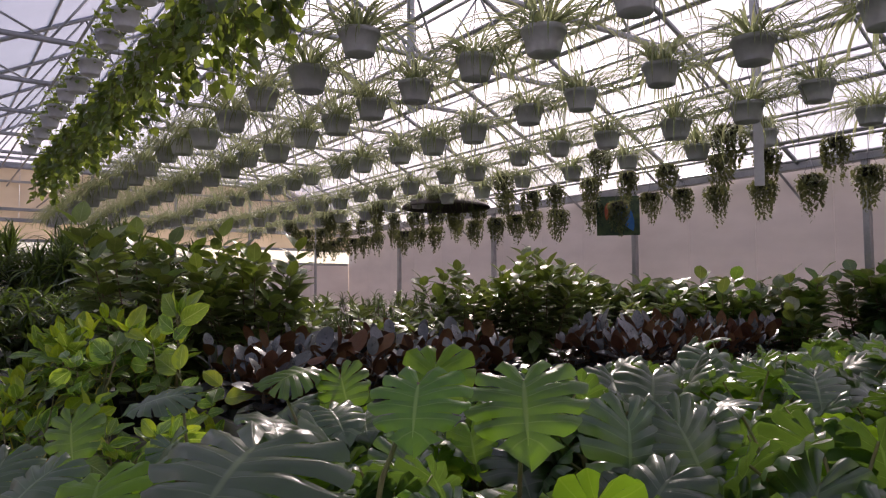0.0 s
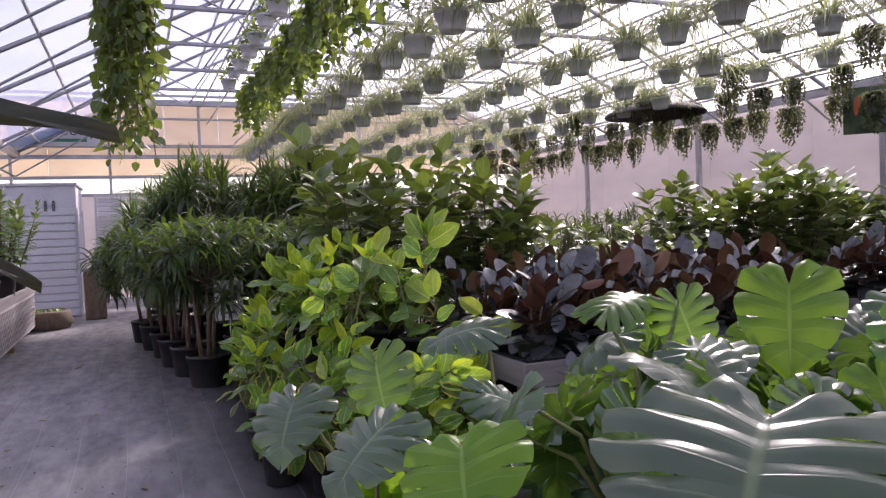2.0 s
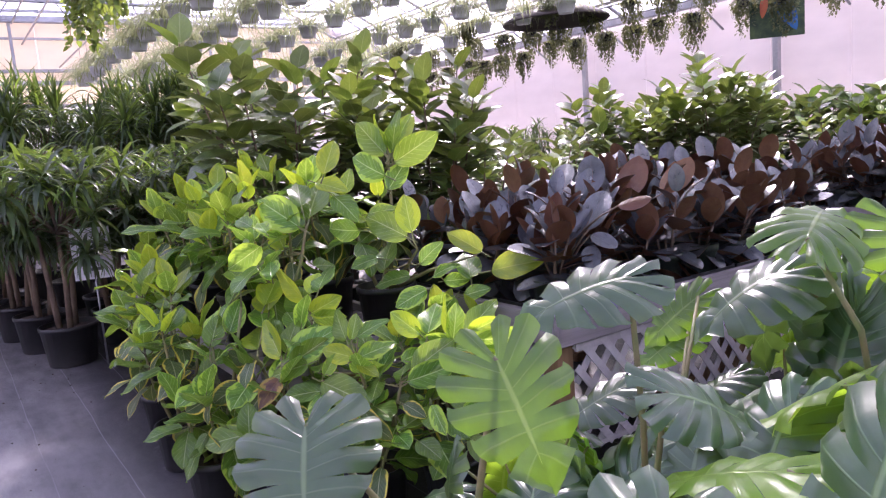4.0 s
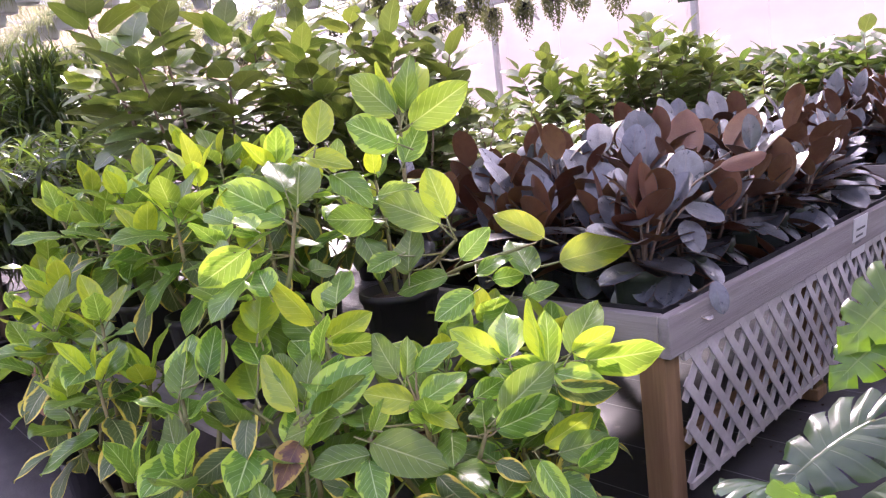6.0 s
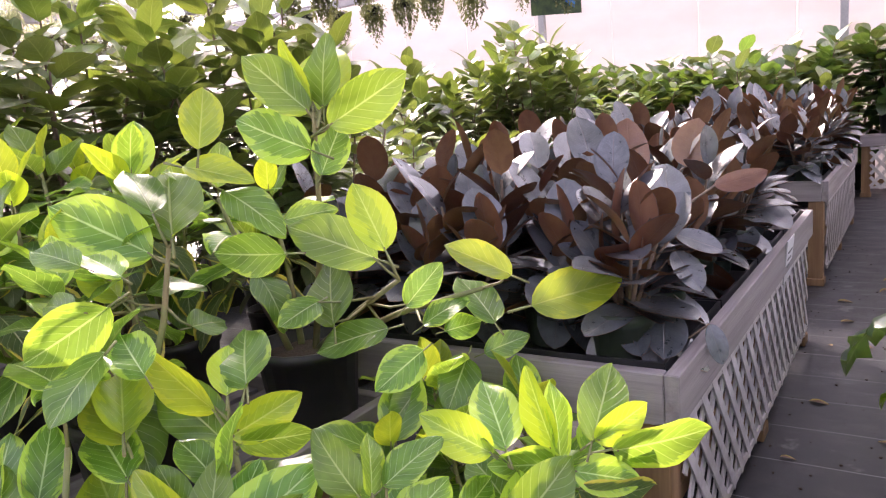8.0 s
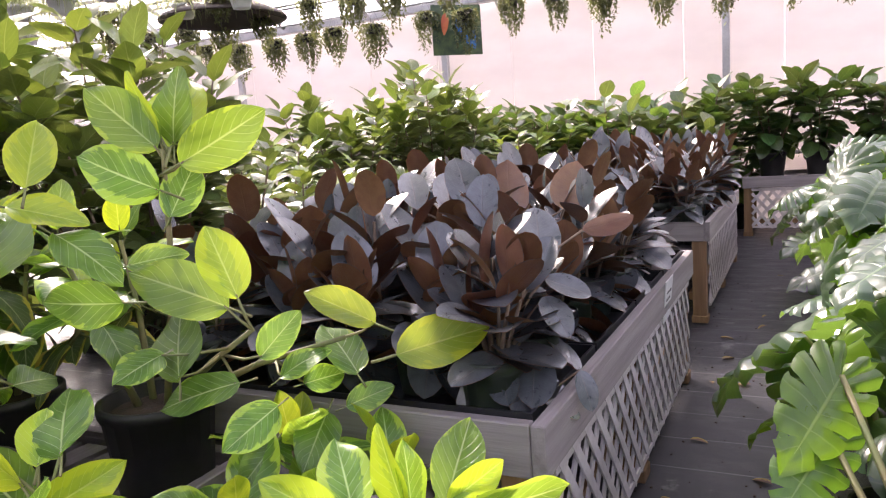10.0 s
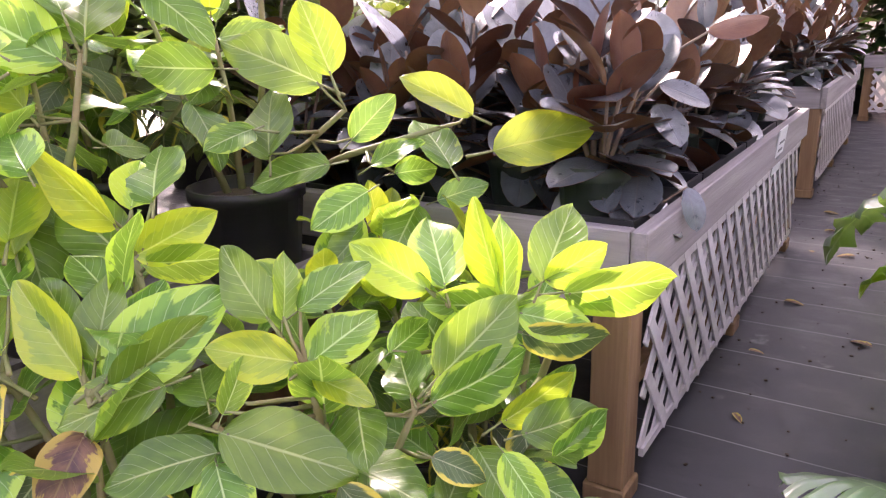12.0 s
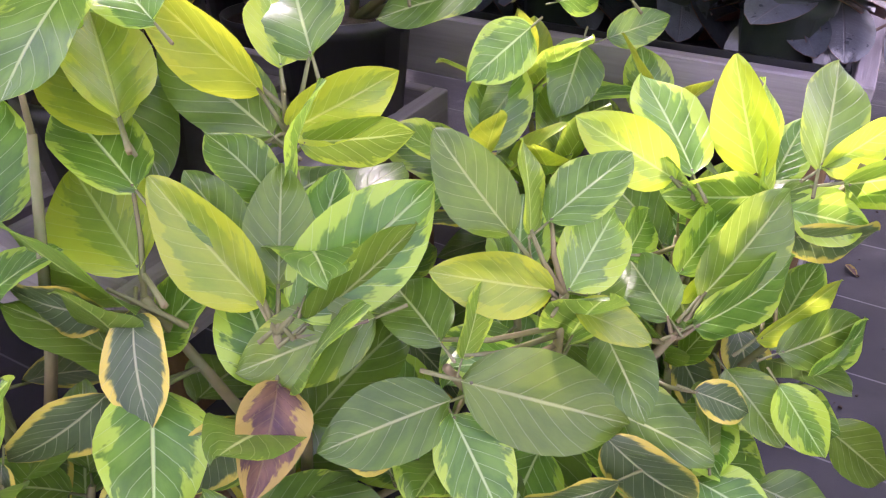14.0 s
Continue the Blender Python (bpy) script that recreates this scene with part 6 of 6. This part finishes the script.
# litter on the ground cloth
def dry_leaf(x, y, turn, s):
    ob = thing("dry_leaf", "curled dry brown leaf on the ground cloth", "leaf", "fallen leaves", Matrix.Translation((x, y, 0.006)) @ Matrix.Rotation(turn, 4, "Z"))
    part("blade", leaf(0.09 * s, 0.035 * s, 5, 3, 0.1, 0.5, 0.9), L_FICUS_DEAD, ob)


for k in range(22):
    if k % 2:
        dry_leaf(rng.uniform(2.0, 7.5), rng.uniform(4.75, 5.15), rng.uniform(0, 6.28), rng.uniform(0.5, 1.0))
    else:
        dry_leaf(rng.uniform(-0.9, 0.6), rng.uniform(5.5, 13.0), rng.uniform(0, 6.28), rng.uniform(0.6, 1.3))
crumbs = Geo()
for k in range(420):
    x, y = (rng.uniform(1.8, 7.0), rng.uniform(4.5, 5.3)) if k % 2 else (rng.uniform(-1.1, 0.8), rng.uniform(4.8, 12.0))
    s = rng.uniform(0.0015, 0.005)
    crumbs.add(box(-s, s, -s * 0.7, s * 0.7, 0, s, 0), Matrix.Translation((x, y, 0.001)) @ Matrix.Rotation(rng.uniform(0, 3.1), 4, "Z"))
tagged(part("soil_crumbs", crumbs.tpl(), M_SOIL, smooth=False), "scattered crumbs of potting soil on the cloth", "soil", kind="stuff")

board = thing("wall_sign", "white sign board with dark lettering over a green line", "sign", m=Matrix.Translation((-1.25, 20.38, 3.83)))
part("panel", box(-0.95, 0.95, 0, 0.02, -0.3, 0.3, bevel=0.004), M_CARD, board, smooth=False)
M_GREEN = surface("green_print", (0.05, 0.28, 0.14), (0.07, 0.34, 0.18), 6.0, 0.6, 0.0, 30.0, 0.0)
part("green_line", box(-0.8, 0.6, -0.006, -0.001, -0.2, -0.13), M_GREEN, board, smooth=False)
word = bpy.data.curves.new("lettering", "FONT")
word.body, word.size, word.align_x, word.extrude = "rooms", 0.36, "RIGHT", 0.002
word.materials.append(M_INK)
lettering = new("lettering", word)
lettering.parent = board
lettering.matrix_basis = Matrix.Translation((0.86, -0.004, -0.05)) @ Matrix.Rotation(radians(90), 4, "X")
for k in (-0.7, 0.7):
    part("bracket", box(k - 0.02, k + 0.02, 0.02, 0.06, -0.28, 0.28), M_STEEL, board, smooth=False)
